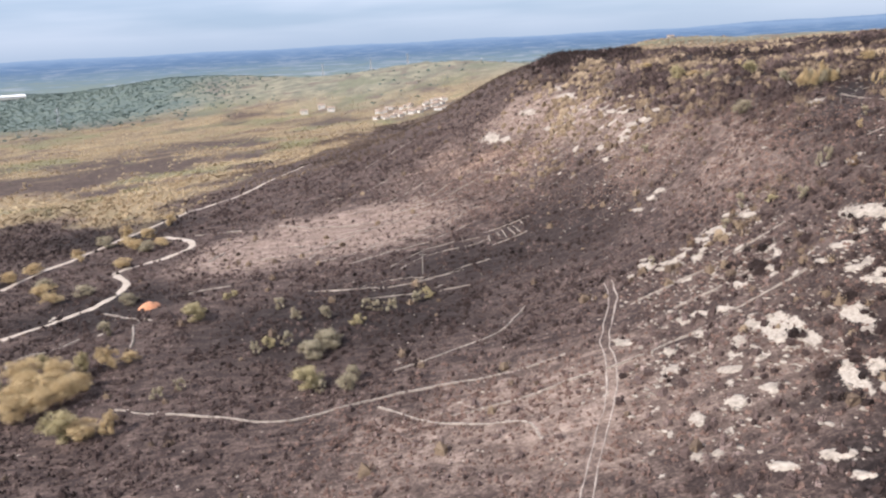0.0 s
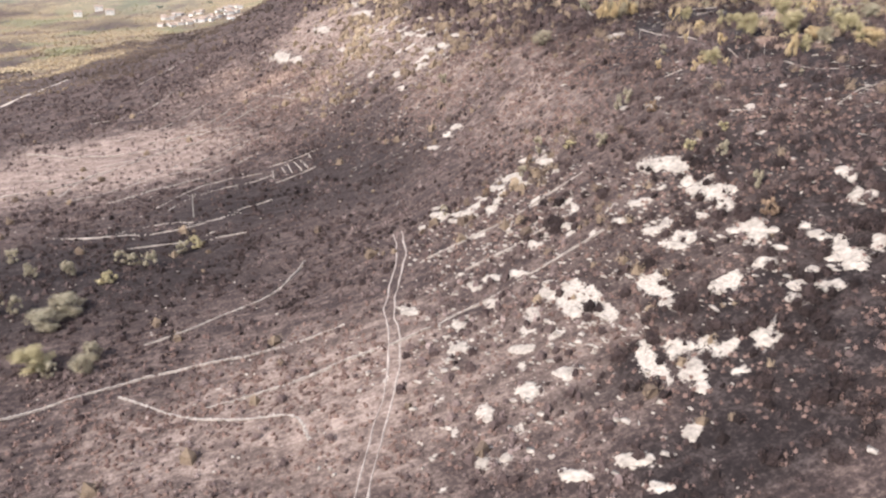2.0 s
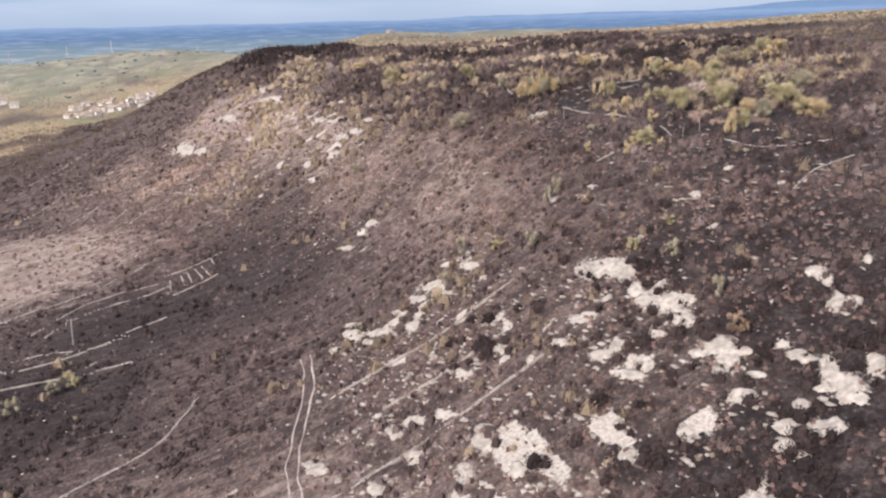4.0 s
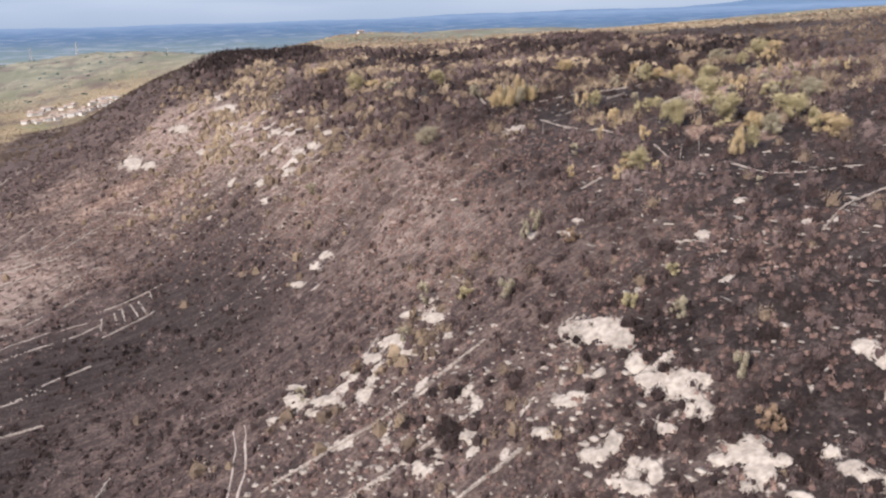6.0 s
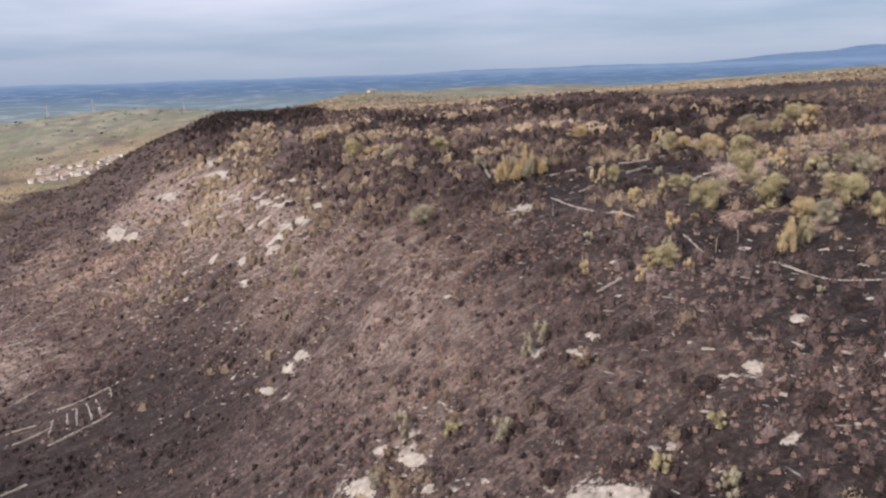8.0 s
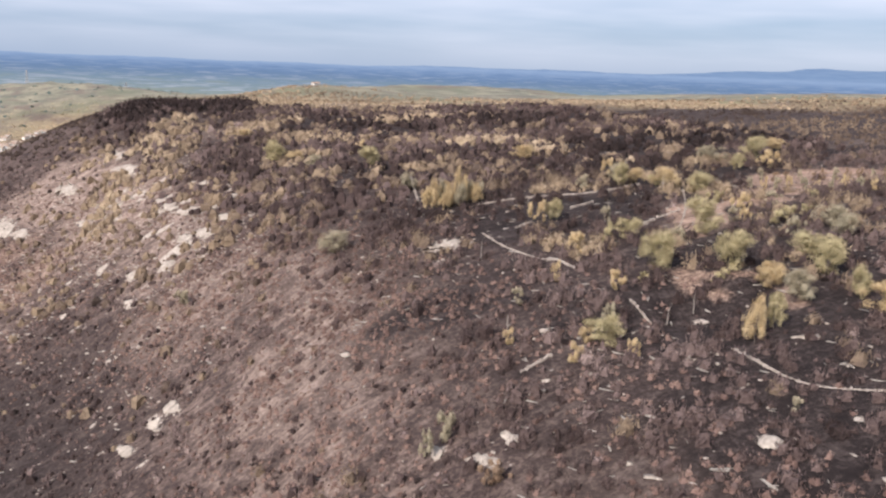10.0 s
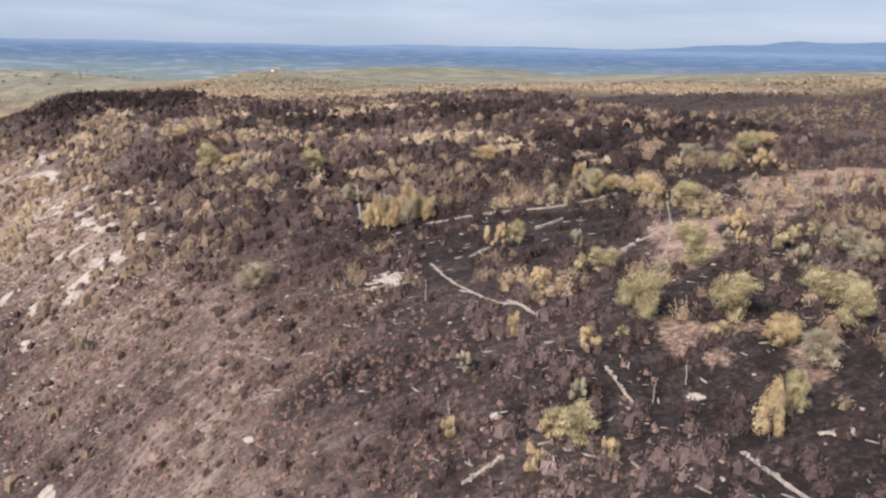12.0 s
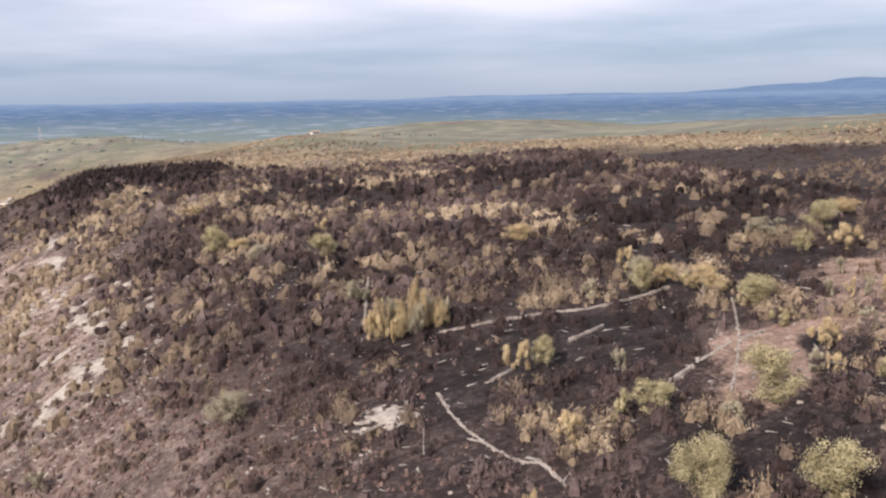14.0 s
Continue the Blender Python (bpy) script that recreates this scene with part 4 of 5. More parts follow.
# ---------------------------------------------------------------- limestone shelves
def limestone_shelf(lobes, seed, label, ragged=0.38):
    """A low sheet of bare rock with a ragged edge, broken into slabs, that follows the slope."""
    x, y = lobes[0][:2]
    reach = [max(rx, ry) * 1.5 for _, _, rx, ry, _ in lobes]
    lo_x, hi_x = min(q_[0] - r for q_, r in zip(lobes, reach)), max(q_[0] + r for q_, r in zip(lobes, reach))
    lo_y, hi_y = min(q_[1] - r for q_, r in zip(lobes, reach)), max(q_[1] + r for q_, r in zip(lobes, reach))
    step = 0.24 if y < 240 else 0.45
    xs, ys = np.arange(lo_x, hi_x + step, step), np.arange(lo_y, hi_y + step, step)
    px, py = np.meshgrid(xs, ys)
    px, py = px + 0.3 * step * grain(px, py, 0.37, seed), py + 0.3 * step * grain(px, py, 0.41, seed + 1)
    body = shelf_body(lobes, px, py) + ragged * fractal(px, py, 1.5, seed, 3) + 0.10 * grain(px, py, 0.5, seed + 2)
    crack = np.abs(fractal(px, py, 3.1, seed + 7, 2))
    body = body - 0.5 * (1 - ramp(crack, 0.0, 0.05)) * (body < 0.55)
    lump = np.clip(body, -0.3, 0.7)
    pz = ground_z(px, py) + 0.05 + 0.22 * lump + 0.05 * grain(px, py, 0.8, seed + 5) * (lump > 0)
    mid = (body[:-1, :-1] + body[1:, :-1] + body[:-1, 1:] + body[1:, 1:]) / 4
    slabs = [slab for slab in islands(mid > 0.16) if slab.sum() >= 6]
    if not slabs:
        return None
    root = tagged(new("limestone_outcrop"), label, "rock", group="limestone outcrops")
    root.location = (x, y, float(ground_z(x, y)))
    co = np.stack([px - x, py - y, pz - root.location.z], -1)
    for slab in slabs:
        me = grid_mesh("slab", co, len(xs), len(ys), LIMESTONE, True, slab)
        bm = bmesh.new()
        bm.from_mesh(me)
        bmesh.ops.delete(bm, geom=[p for p in bm.verts if not p.link_faces], context="VERTS")
        rim = [e_ for e_ in bm.edges if e_.is_boundary]
        drop = bmesh.ops.extrude_edge_only(bm, edges=rim)["geom"]
        for p in drop:
            if isinstance(p, bmesh.types.BMVert):
                p.co.z -= 0.25
        bm.to_mesh(me)
        bm.free()
        new("slab", me).parent = root
    return root


def islands(mask):
    """The connected pieces of a mask, each as a mask of its own."""
    left, out = mask.copy(), []
    while left.any():
        grown = np.zeros_like(left)
        grown[np.unravel_index(left.argmax(), left.shape)] = True
        while True:
            wide = grown.copy()
            wide[1:] |= grown[:-1]
            wide[:-1] |= grown[1:]
            wide[:, 1:] |= grown[:, :-1]
            wide[:, :-1] |= grown[:, 1:]
            wide &= left
            if (wide == grown).all():
                break
            grown = wide
        left &= ~grown
        out.append(grown)
    return out


for k, lobes in enumerate(RIM_SHELVES + RIM_EDGE_SHELVES):
    limestone_shelf(lobes, 100 + k, "bare pale limestone shelf on the plateau rim")
for k, lobes in enumerate(RIM_FRAGMENTS + LOWER_FRAGMENTS):
    limestone_shelf(lobes, 150 + k, "small pale limestone outcrop between burnt bushes", 0.75)
for k, lobes in enumerate(SLOPE_SHELVES + SLOPE_FRAGMENTS):
    limestone_shelf(lobes, 200 + k, "weathered pale limestone outcrop on the scorched slope", 0.5)
for k, lobes in enumerate(HILL_FRAGMENTS + PLATEAU_FRAGMENTS):
    limestone_shelf(lobes, 300 + k, "broken pale limestone scree among burnt bushes", 0.8 if k < len(HILL_FRAGMENTS) else 0.95)



def on_rock(x, y):
    return ramp(shelf_body(ALL_LOBES, x, y), 0.06, 0.5)


def on_track(x, y):
    c, _ = resample(TRACK, 1.0)
    m = np.full(len(x), 99.0)
    for px, py in c:
        m = np.minimum(m, np.hypot(x - px, y - py))
    return m < 1.35


def on_road(x, y):
    m = np.full(len(x), 99.0)
    for pts in (ROAD_1, ROAD_2):
        for px, py in resample(pts, 2.0)[0]:
            m = np.minimum(m, np.hypot(x - px, y - py))
    return m < 3.0


WALL_LINE = np.concatenate([resample(pts, 1.0)[0] for pts in WALLS + TERRACES + SHORT_TERRACES + CROSS_WALLS + FIELD_WALLS])


def on_wall(x, y, reach=1.25):
    m = np.full(len(x), 99.0)
    for px, py in WALL_LINE:
        m = np.minimum(m, np.abs(x - px) + np.abs(y - py))
    return m < reach * 1.2


def red_earth_heap(x, y):
    n = 16
    u, v = np.meshgrid(np.linspace(-1, 1, n), np.linspace(-1, 1, n))
    px, py = x + u * 3.4, y + v * 3.6
    dome = np.clip(1 - u**2 - v**2, 0, 1)
    pz = ground_z(px, py) - 0.2 + 1.7 * dome**0.7 * (1 + 0.3 * fractal(px, py, 1.5, 4))
    return tagged(new("earth_heap", grid_mesh("earth_heap", np.stack([px, py, pz], -1), n, n, RED_EARTH)), "bare heap of orange-red earth beside the track", "earth heap")


red_earth_heap(-92.4, 235.3)



# ---------------------------------------------------------------- trees and bushes
def crown_mesh(name, height, width, leaves, leaf, seed, mat, low=0.2):
    """Leaves in many small clumps over an uneven, lopsided crown."""
    rng = np.random.default_rng(seed)
    lobes = max(14, int(leaves / 130))
    a = rng.uniform(0, 2 * np.pi, lobes)
    h = low + (0.95 - low) * rng.uniform(0, 1, lobes) ** 0.8
    lop = 1 + 0.30 * np.sin(a + rng.uniform(0, 6.28)) + 0.22 * np.sin(2 * a + rng.uniform(0, 6.28))
    out = np.sin(np.clip(h * 0.9, 0.12, 0.97) * np.pi) ** 0.7 * rng.uniform(0.25, 1.0, lobes) * lop
    lean = rng.normal(0, 0.12, 2) * width
    lc = np.stack([np.cos(a) * out * width / 2 + lean[0] * h, np.sin(a) * out * width / 2 + lean[1] * h, h * height * rng.uniform(0.85, 1.08, lobes)], -1)
    lr = rng.uniform(0.09, 0.20, lobes) * min(width, height * 1.1)
    pick = rng.choice(lobes, leaves, p=lr**2 / (lr**2).sum())
    d = rng.normal(0, 1, (leaves, 3)) + np.array([0, 0, 0.1])
    d /= np.linalg.norm(d, axis=1, keepdims=True)
    c = lc[pick] + d * (lr[pick] * rng.uniform(0.45, 1.15, leaves))[:, None] * np.array([1, 1, 1.0])
    c[:, 2] = np.clip(c[:, 2], 0.08 * height, None)
    lobe_tone = rng.uniform(0.34, 0.78, lobes)
    tone = lobe_tone[pick] + rng.normal(0, 0.05, leaves)
    return soup(name, blades(c, leaf * rng.uniform(0.7, 1.3, leaves), rng, 0.0, 1.0, d, 0.3), tone, mat), lc


def make_tree(name, label, height, width, leaves, leaf, seed, mat, stems=1, low=0.2, group="trees"):
    rng = np.random.default_rng(seed)
    root = tagged(new(name), label, "tree" if stems == 1 else "shrub", group=group)
    me, lobes = crown_mesh("crown", height, width, leaves, leaf, seed, mat, low)
    crown = new("crown", me)
    crown.parent = root
    bm = bmesh.new()
    for s in range(stems):
        a = rng.uniform(0, 6.28)
        foot = Vector((0.12 * width * math.cos(a), 0.12 * width * math.sin(a), -0.3)) if stems > 1 else Vector((0, 0, -0.4))
        fork = foot + Vector((rng.normal(0, 0.08) * height, rng.normal(0, 0.08) * height, height * 0.42))
        r = height * (0.03 if stems == 1 else 0.016)
        tube(bm, foot, fork, r, r * 0.75)
        for k in rng.choice(len(lobes), min(len(lobes), 7 if stems == 1 else 3), replace=False):
            tip = Vector(lobes[k])
            knee = fork.lerp(tip, 0.5) + Vector((0, 0, 0.05 * height))
            tube(bm, fork, knee, r * 0.6, r * 0.4, 5)
            tube(bm, knee, tip, r * 0.4, r * 0.12, 5)
    part("trunk", bm, BARK, root)
    return root


PARK = (0.0, -380.0)          # the first of each kind stands here, behind everything
KINDS = {}


def kinds():
    big = (("green", LEAF_GREEN, "tall round oak with dense olive-green leaves"), ("gold", LEAF_GOLD, "tall oak with scorched golden leaves"), ("grey", LEAF_GREY, "tall oak with scorched grey-green leaves"))
    small = (("green", LEAF_GREEN, "rounded olive-green bush among charred scrub"), ("gold", LEAF_GOLD, "scorched golden bush among charred scrub"),
             ("grey", LEAF_GREY, "pale grey-green scorched bush on burnt ground"), ("brown", LEAF_BROWN, "withered brown bush on burnt ground"))
    for k, (c, m, lab) in enumerate(big):
        KINDS["big", c] = [(6.0, 5.6), [make_tree("tree", lab, 6.0, 5.6, 13000, 0.128, 500 + 10 * k + j, m) for j in range(3)]]
        KINDS["mid", c] = [(3.8, 3.6), [make_tree("tree", lab.replace("tall", "young"), 3.8, 3.6, 6400, 0.112, 600 + 10 * k + j, m, low=0.1) for j in range(3)]]
    for k, (c, m, lab) in enumerate(small):
        KINDS["low", c] = [(2.0, 2.6), [make_tree("shrub", lab, 2.0, 2.6, 1500, 0.13, 700 + 10 * k + j, m, 3, 0.1, "bushes") for j in range(3)]]


kinds()
USED = set()


def plant(x, y, w, h, colour, rng):
    size = "big" if h > 4.6 else ("mid" if h > 2.7 and colour != "brown" else "low")
    (h0, w0), protos = KINDS[size, colour]
    j = int(rng.integers(0, 3))
    proto = protos[j]
    sw, sh = np.clip(0.95 * w / w0, 0.5, 1.8), np.clip(1.2 * h / h0, 0.55, 1.8)
    z = float(ground_z(x, y))
    m = Matrix.Translation((x, y, z - 0.05)) @ Matrix.Rotation(rng.uniform(0, 6.28), 4, "Z") @ Matrix.Diagonal((sw, sw, sh, 1))
    if (size, colour, j) in USED:
        copy_thing(proto, m)
    else:
        USED.add((size, colour, j))
        proto.matrix_basis = m


def plant_all(rows, colours, seed):
    rng = np.random.default_rng(seed)
    for k, (x, y, w, h) in enumerate(rows):
        plant(x, y, w, h, colours[k % len(colours)], rng)


# x, y, width, height
DOLINE_TREES = (
    (121.2, 198.2, 5.9, 6.4), (128.5, 193.0, 5.6, 5.6), (130.0, 186.2, 4.6, 3.6), (129.2, 180.8, 4.7, 4.1), (116.3, 173.9, 3.0, 5.4), (120.2, 175.3, 2.9, 4.4),
    (103.9, 182.8, 5.4, 3.7), (102.3, 184.2, 2.5, 2.9), (101.0, 199.5, 2.5, 2.5), (104.8, 178.7, 2.0, 2.0), (141.0, 192.0, 6.0, 4.5), (136.8, 184.7, 3.7, 3.6),
    (112.7, 194.7, 2.6, 3.1), (107.4, 188.2, 2.3, 2.4), (95.4, 190.2, 1.8, 2.1), (117.1, 195.5, 2.4, 1.8), (134.0, 176.4, 4.1, 4.1), (132.3, 171.9, 5.2, 5.0),
    (109.1, 160.2, 1.9, 1.5), (98.7, 181.1, 2.2, 2.2), (124.6, 190.6, 2.6, 2.4),
)
FIELD_TREES = (
    (122.0, 229.8, 4.6, 3.0), (148.4, 250.9, 5.4, 4.6), (150.0, 247.6, 5.0, 4.0), (151.3, 224.2, 4.6, 3.8), (144.1, 211.0, 3.7, 2.8), (145.6, 209.4, 3.1, 2.5),
    (126.3, 212.6, 3.8, 3.0), (130.1, 205.6, 2.8, 2.6), (149.8, 258.0, 4.5, 3.6), (152.8, 243.2, 4.1, 2.6), (138.0, 247.2, 3.9, 2.0), (116.4, 211.9, 3.3, 2.5),
    (122.0, 212.8, 2.7, 2.7), (128.6, 222.8, 2.5, 1.8), (119.4, 228.9, 2.6, 2.0), (136.5, 207.7, 4.1, 3.4), (145.4, 199.2, 4.1, 3.5), (108.4, 202.8, 1.6, 2.2),
    (148.9, 206.6, 5.0, 3.6), (155.8, 202.2, 5.4, 4.2), (149.6, 215.4, 4.8, 3.0), (157.1, 209.7, 4.8, 3.2), (152.4, 197.3, 5.0, 4.0),
)
THICKET = (
    (108.2, 253.4, 2.4, 3.2), (109.0, 251.6, 2.8, 3.8), (110.2, 252.8, 2.6, 4.4), (111.2, 250.4, 2.6, 3.4), (111.8, 252.2, 2.8, 4.6), (113.0, 250.6, 2.6, 4.0), (113.6, 252.6, 2.6, 4.4),
    (114.6, 250.8, 2.6, 3.6), (115.4, 252.4, 2.8, 4.0), (116.4, 250.6, 2.4, 3.2), (117.2, 252.0, 2.6, 3.4), (118.2, 251.0, 2.2, 2.6), (107.6, 251.8, 2.0, 2.2), (109.8, 249.8, 1.9, 1.8),
)
BACK_TREES = (
    (178.4, 250.5, 4.9, 2.9), (184.7, 247.7, 5.0, 2.5), (180.4, 262.2, 5.6, 3.1), (153.6, 232.0, 5.0, 3.8), (153.6, 240.3, 5.0, 4.0), (158.7, 218.3, 3.6, 1.8),
    (167.3, 218.3, 3.6, 1.8), (146.1, 288.1, 6.5, 3.6), (109.2, 270.1, 3.4, 3.4), (111.5, 304.1, 5.0, 2.8), (96.1, 324.8, 5.4, 3.4), (98.7, 316.1, 4.7, 2.9),
    (91.7, 330.3, 5.1, 3.6), (115.3, 327.7, 4.1, 2.1), (87.4, 246.0, 5.4, 3.8), (145.5, 245.6, 5.6, 3.8), (90.1, 370.3, 6.2, 3.0), (63.4, 262.1, 3.6, 2.0), (192, 262, 5, 3), (205, 268, 5, 3),
)
RIM_BUSHES = (
    (64.6, 179.2, 3.1, 2.6), (52.2, 174.4, 2.9, 1.8), (81.6, 128.4, 2.1, 1.8), (87.1, 148.0, 3.2, 1.7), (72.0, 165.4, 3.2, 1.8), (83.6, 168.9, 3.0, 2.2),
    (80.7, 177.3, 2.4, 2.4), (80.6, 147.6, 2.5, 1.8), (82.8, 140.7, 3.2, 1.8), (78.9, 121.5, 3.0, 2.0), (59.4, 173.5, 2.6, 1.6), (68.5, 173.2, 3.0, 1.5),
    (82.9, 178.4, 2.6, 2.0), (62.2, 177.6, 2.4, 1.5), (44.6, 178.3, 2.4, 1.6),
)
VALLEY_BUSHES = (
    (-31.9, 176.1, 5.0, 3.0), (-28.7, 181.6, 5.2, 3.2), (-31.1, 159.0, 4.0, 2.4), (-23.0, 156.1, 2.8, 2.9), (-21.4, 159.5, 2.4, 2.6), (-28.4, 156.6, 3.0, 1.6),
    (-72.1, 216.4, 4.2, 2.6), (-65.3, 163.9, 4.0, 1.8), (-23.4, 205.7, 3.4, 1.9), (-16.3, 200.2, 3.8, 2.2), (-6.9, 210.0, 4.4, 2.0), (-10.7, 207.0, 3.4, 1.9),
    (-33.4, 201.7, 3.3, 1.9), (-41.1, 186.7, 3.3, 2.2), (-45.3, 187.0, 3.2, 2.0), (-42.0, 204.1, 4.6, 2.2), (-61.3, 167.1, 2.5, 1.7), (-20.4, 202.6, 3.0, 1.8), (-68.2, 232.9, 4.0, 2.0), (-49.0, 216.6, 3.6, 2.0), (-48.4, 183.4, 3.2, 1.8), (-96.2, 212.5, 4.4, 2.2), (-25.0, 194.1, 4.2, 2.0),
)
GOLDEN_THICKET = (
    (-100.3, 175.1, 6.0, 4.6), (-95.3, 180.1, 6.6, 4.6), (-90.8, 184.0, 6.6, 4.2), (-84.5, 186.0, 6.0, 3.6), (-91.5, 163.3, 6.0, 4.8), (-94.1, 158.7, 5.4, 4.6),
    (-87.4, 167.8, 6.0, 4.6), (-79.9, 148.5, 5.4, 3.6), (-74.1, 148.2, 5.4, 3.6), (-69.6, 147.5, 4.6, 3.0), (-104.9, 182.0, 6.0, 4.6), (-81.3, 188.7, 4.0, 2.8),
    (-102.6, 190.6, 5.0, 3.4), (-85.9, 173.1, 5.4, 4.2), (-97.0, 169.0, 6.0, 4.8), (-101.5, 164.0, 6.0, 4.8), (-92.0, 173.5, 5.6, 4.6), (-108, 172, 6, 4.8), (-106, 160, 6, 4.8),
)
ROADSIDE = (
    (-129.4, 337.1, 7.0, 4.4), (-139.2, 339.3, 7.0, 4.4), (-122.6, 313.6, 6.4, 4.0), (-121.2, 292.0, 5.4, 3.4), (-128.5, 251.3, 6.0, 3.6), (-122.7, 257.0, 6.0, 3.2),
    (-116.5, 320.0, 6, 3.6), (-133, 328, 6, 4), (-143, 330, 6, 4), (-146, 310, 5, 3.4), (-137, 262, 6, 3.6), (-142, 275, 6, 3.6), (-163.4, 289.4, 7, 4.6), (-159.8, 297.4, 7, 4.4), (-99.4, 240.7, 4.2, 3.2), (-127.6, 361.4, 7, 3.8), (-126.6, 318.4, 7, 4.0), (-168, 283, 6, 4),
)
plant_all([(x_ - 0.05 * h_, y_ - 0.14 * h_, w_ * 0.92, h_ * 0.76) for x_, y_, w_, h_ in DOLINE_TREES], ("green", "green", "gold", "grey", "gold"), 1)
plant_all([(x_, y_, w_ * (0.8 if x_ > 143 else 1), h_ * (0.68 if x_ > 143 else 1)) for x_, y_, w_, h_ in FIELD_TREES], ("green", "grey", "gold"), 2)
plant_all(THICKET, ("gold", "gold", "grey"), 3)
plant_all(BACK_TREES, ("green", "gold", "grey"), 4)
plant_all(RIM_BUSHES, ("grey", "brown", "grey", "green"), 5)
plant_all([(x_, y_, w_ * 1.35, h_ * 1.2) for x_, y_, w_, h_ in VALLEY_BUSHES], ("grey", "grey", "green", "grey"), 6)
plant_all([(x_, y_, w_ * 1.12, h_ * 1.05) for x_, y_, w_, h_ in GOLDEN_THICKET], ("gold", "gold", "green", "gold", "gold"), 7)
plant_all([(x_, y_, w_ * 1.35, h_) for x_, y_, w_, h_ in ROADSIDE], ("gold", "gold", "grey"), 8)


def vine_rows():
    """Two short rows of young trees on the pink field."""
    rng = np.random.default_rng(77)
    for k in range(11):
        plant(172.5 + k * 2.3, 236.5 - k * 0.9 + rng.normal(0, 0.2), 1.7, 1.6, "brown" if k % 3 else "grey", rng)
        plant(163.0 + k * 2.0, 229.0 - k * 1.3 + rng.normal(0, 0.2), 1.7, 1.6, "gold" if k % 2 else "grey", rng)


vine_rows()
for key, (_, protos) in KINDS.items():
    for j, proto in enumerate(protos):
        if (*key, j) not in USED:
            for o in (*proto.children, proto):
                bpy.data.objects.remove(o)


# ---------------------------------------------------------------- bare trunks and a pole
def dead_tree(x, y, h, lean, seed):
    rng = np.random.default_rng(seed)
    bm = bmesh.new()
    at, r = Vector((0, 0, -0.3)), 0.035 * h
    for k in range(4):
        to = at + Vector((lean * h / 4 + rng.normal(0, 0.05), rng.normal(0, 0.08), h / 4 + 0.08))
        tube(bm, at, to, r, r * 0.75)
        if k:
            for _ in range(2):
                a = rng.uniform(0, 6.28)
                tube(bm, to, to + Vector((math.cos(a) * h * 0.16, math.sin(a) * h * 0.16, h * 0.14)), r * 0.5, r * 0.15, 5)
        at, r = to, r * 0.75
    ob = part("dead_tree", bm, DEADWOOD)
    ob.location = (x, y, float(ground_z(x, y)))
    return tagged(ob, "bare bleached trunk standing in burnt scrub", "tree", group="dead trees")


for k, row in enumerate(((114.0, 185.6, 2.3, 0.03), (104.5, 219.6, 2.6, 0.05), (-85.0, 201.7, 3.6, 0.1), (150.5, 238.5, 3.2, 0.15), (96.4, 192.5, 2.2, 0.0), (118.8, 186.8, 2.2, 0.06))):
    dead_tree(*row, 900 + k)


def utility_pole(x, y, h):
    root = tagged(new("utility_pole"), "weathered wooden utility pole with a crossarm", "pole")
    root.location = (x, y, float(ground_z(x, y)))
    bm = bmesh.new()
    tube(bm, (0, 0, -0.4), (0.25, 0, h), 0.17, 0.12, 8)
    part("pole", bm, DEADWOOD, root)
    bm = bmesh.new()
    tube(bm, (-0.75, 0.1, h - 0.5), (1.15, -0.1, h - 0.35), 0.08, 0.08, 6)
    part("crossarm", bm, DEADWOOD, root)
    for s in (-0.6, 0.2, 1.0):
        bm = bmesh.new()
        tube(bm, (s, 0, h - 0.4), (s, 0, h - 0.12), 0.05, 0.03, 6)
        part("insulator", bm, WHITEWASH, root)


utility_pole(-9.3, 233.5, 6.2)


# ---------------------------------------------------------------- far buildings and pylons
def house(x, y, w, d, h, turn, label, flat=False):
    root = tagged(new("house"), label, "house", group="far village")
    root.matrix_basis = Matrix.Translation((x, y, float(ground_z(x, y)) - 0.5)) @ Matrix.Rotation(turn, 4, "Z")
    bm = bmesh.new()
    block(bm, (0, 0, h / 2), (w, d, h))
    part("wall", bm, WHITEWASH, root)
    bm = bmesh.new()
    o, top = 0.5, h + d * 0.28
    vs = [bm.verts.new(p) for p in ((-w / 2 - o, -d / 2 - o, h), (w / 2 + o, -d / 2 - o, h), (w / 2 + o, d / 2 + o, h), (-w / 2 - o, d / 2 + o, h), (-w / 2 - o, 0, top), (w / 2 + o, 0, top))]
    for f in ((0, 1, 5, 4), (2, 3, 4, 5), (1, 2, 5), (3, 0, 4), (3, 2, 1, 0)):
        bm.faces.new([vs[k] for k in f])
    part("roof", bm, ROOF_TILE, root)
    for s in (-0.25, 0.25):
        bm = bmesh.new()
        block(bm, (w * s, -d / 2 - 0.04, h * 0.6), (1.2, 0.1, 1.5))
        part("window", bm, STEEL, root)
    return root


rng = np.random.default_rng(12)
for k in range(58):
    hx = -72 + 74 * rng.uniform() + rng.normal(0, 3)
    hy = 790 + 110 * rng.uniform()
    house(hx, hy, rng.uniform(3.5, 5.5), rng.uniform(3, 4.5), rng.uniform(2.2, 3.6), rng.uniform(-0.8, 0.8), "pale rendered village house with a tiled roof")
for hx, hy in ((-165, 960), (-148, 985), (-132, 950)):
    house(hx, hy, 8, 6, 5, 0.2, "pale rendered house at the village edge")
house(165.0, 612.0, 4, 3, 2.2, 0.3, "small pale stone building on the far hilltop")


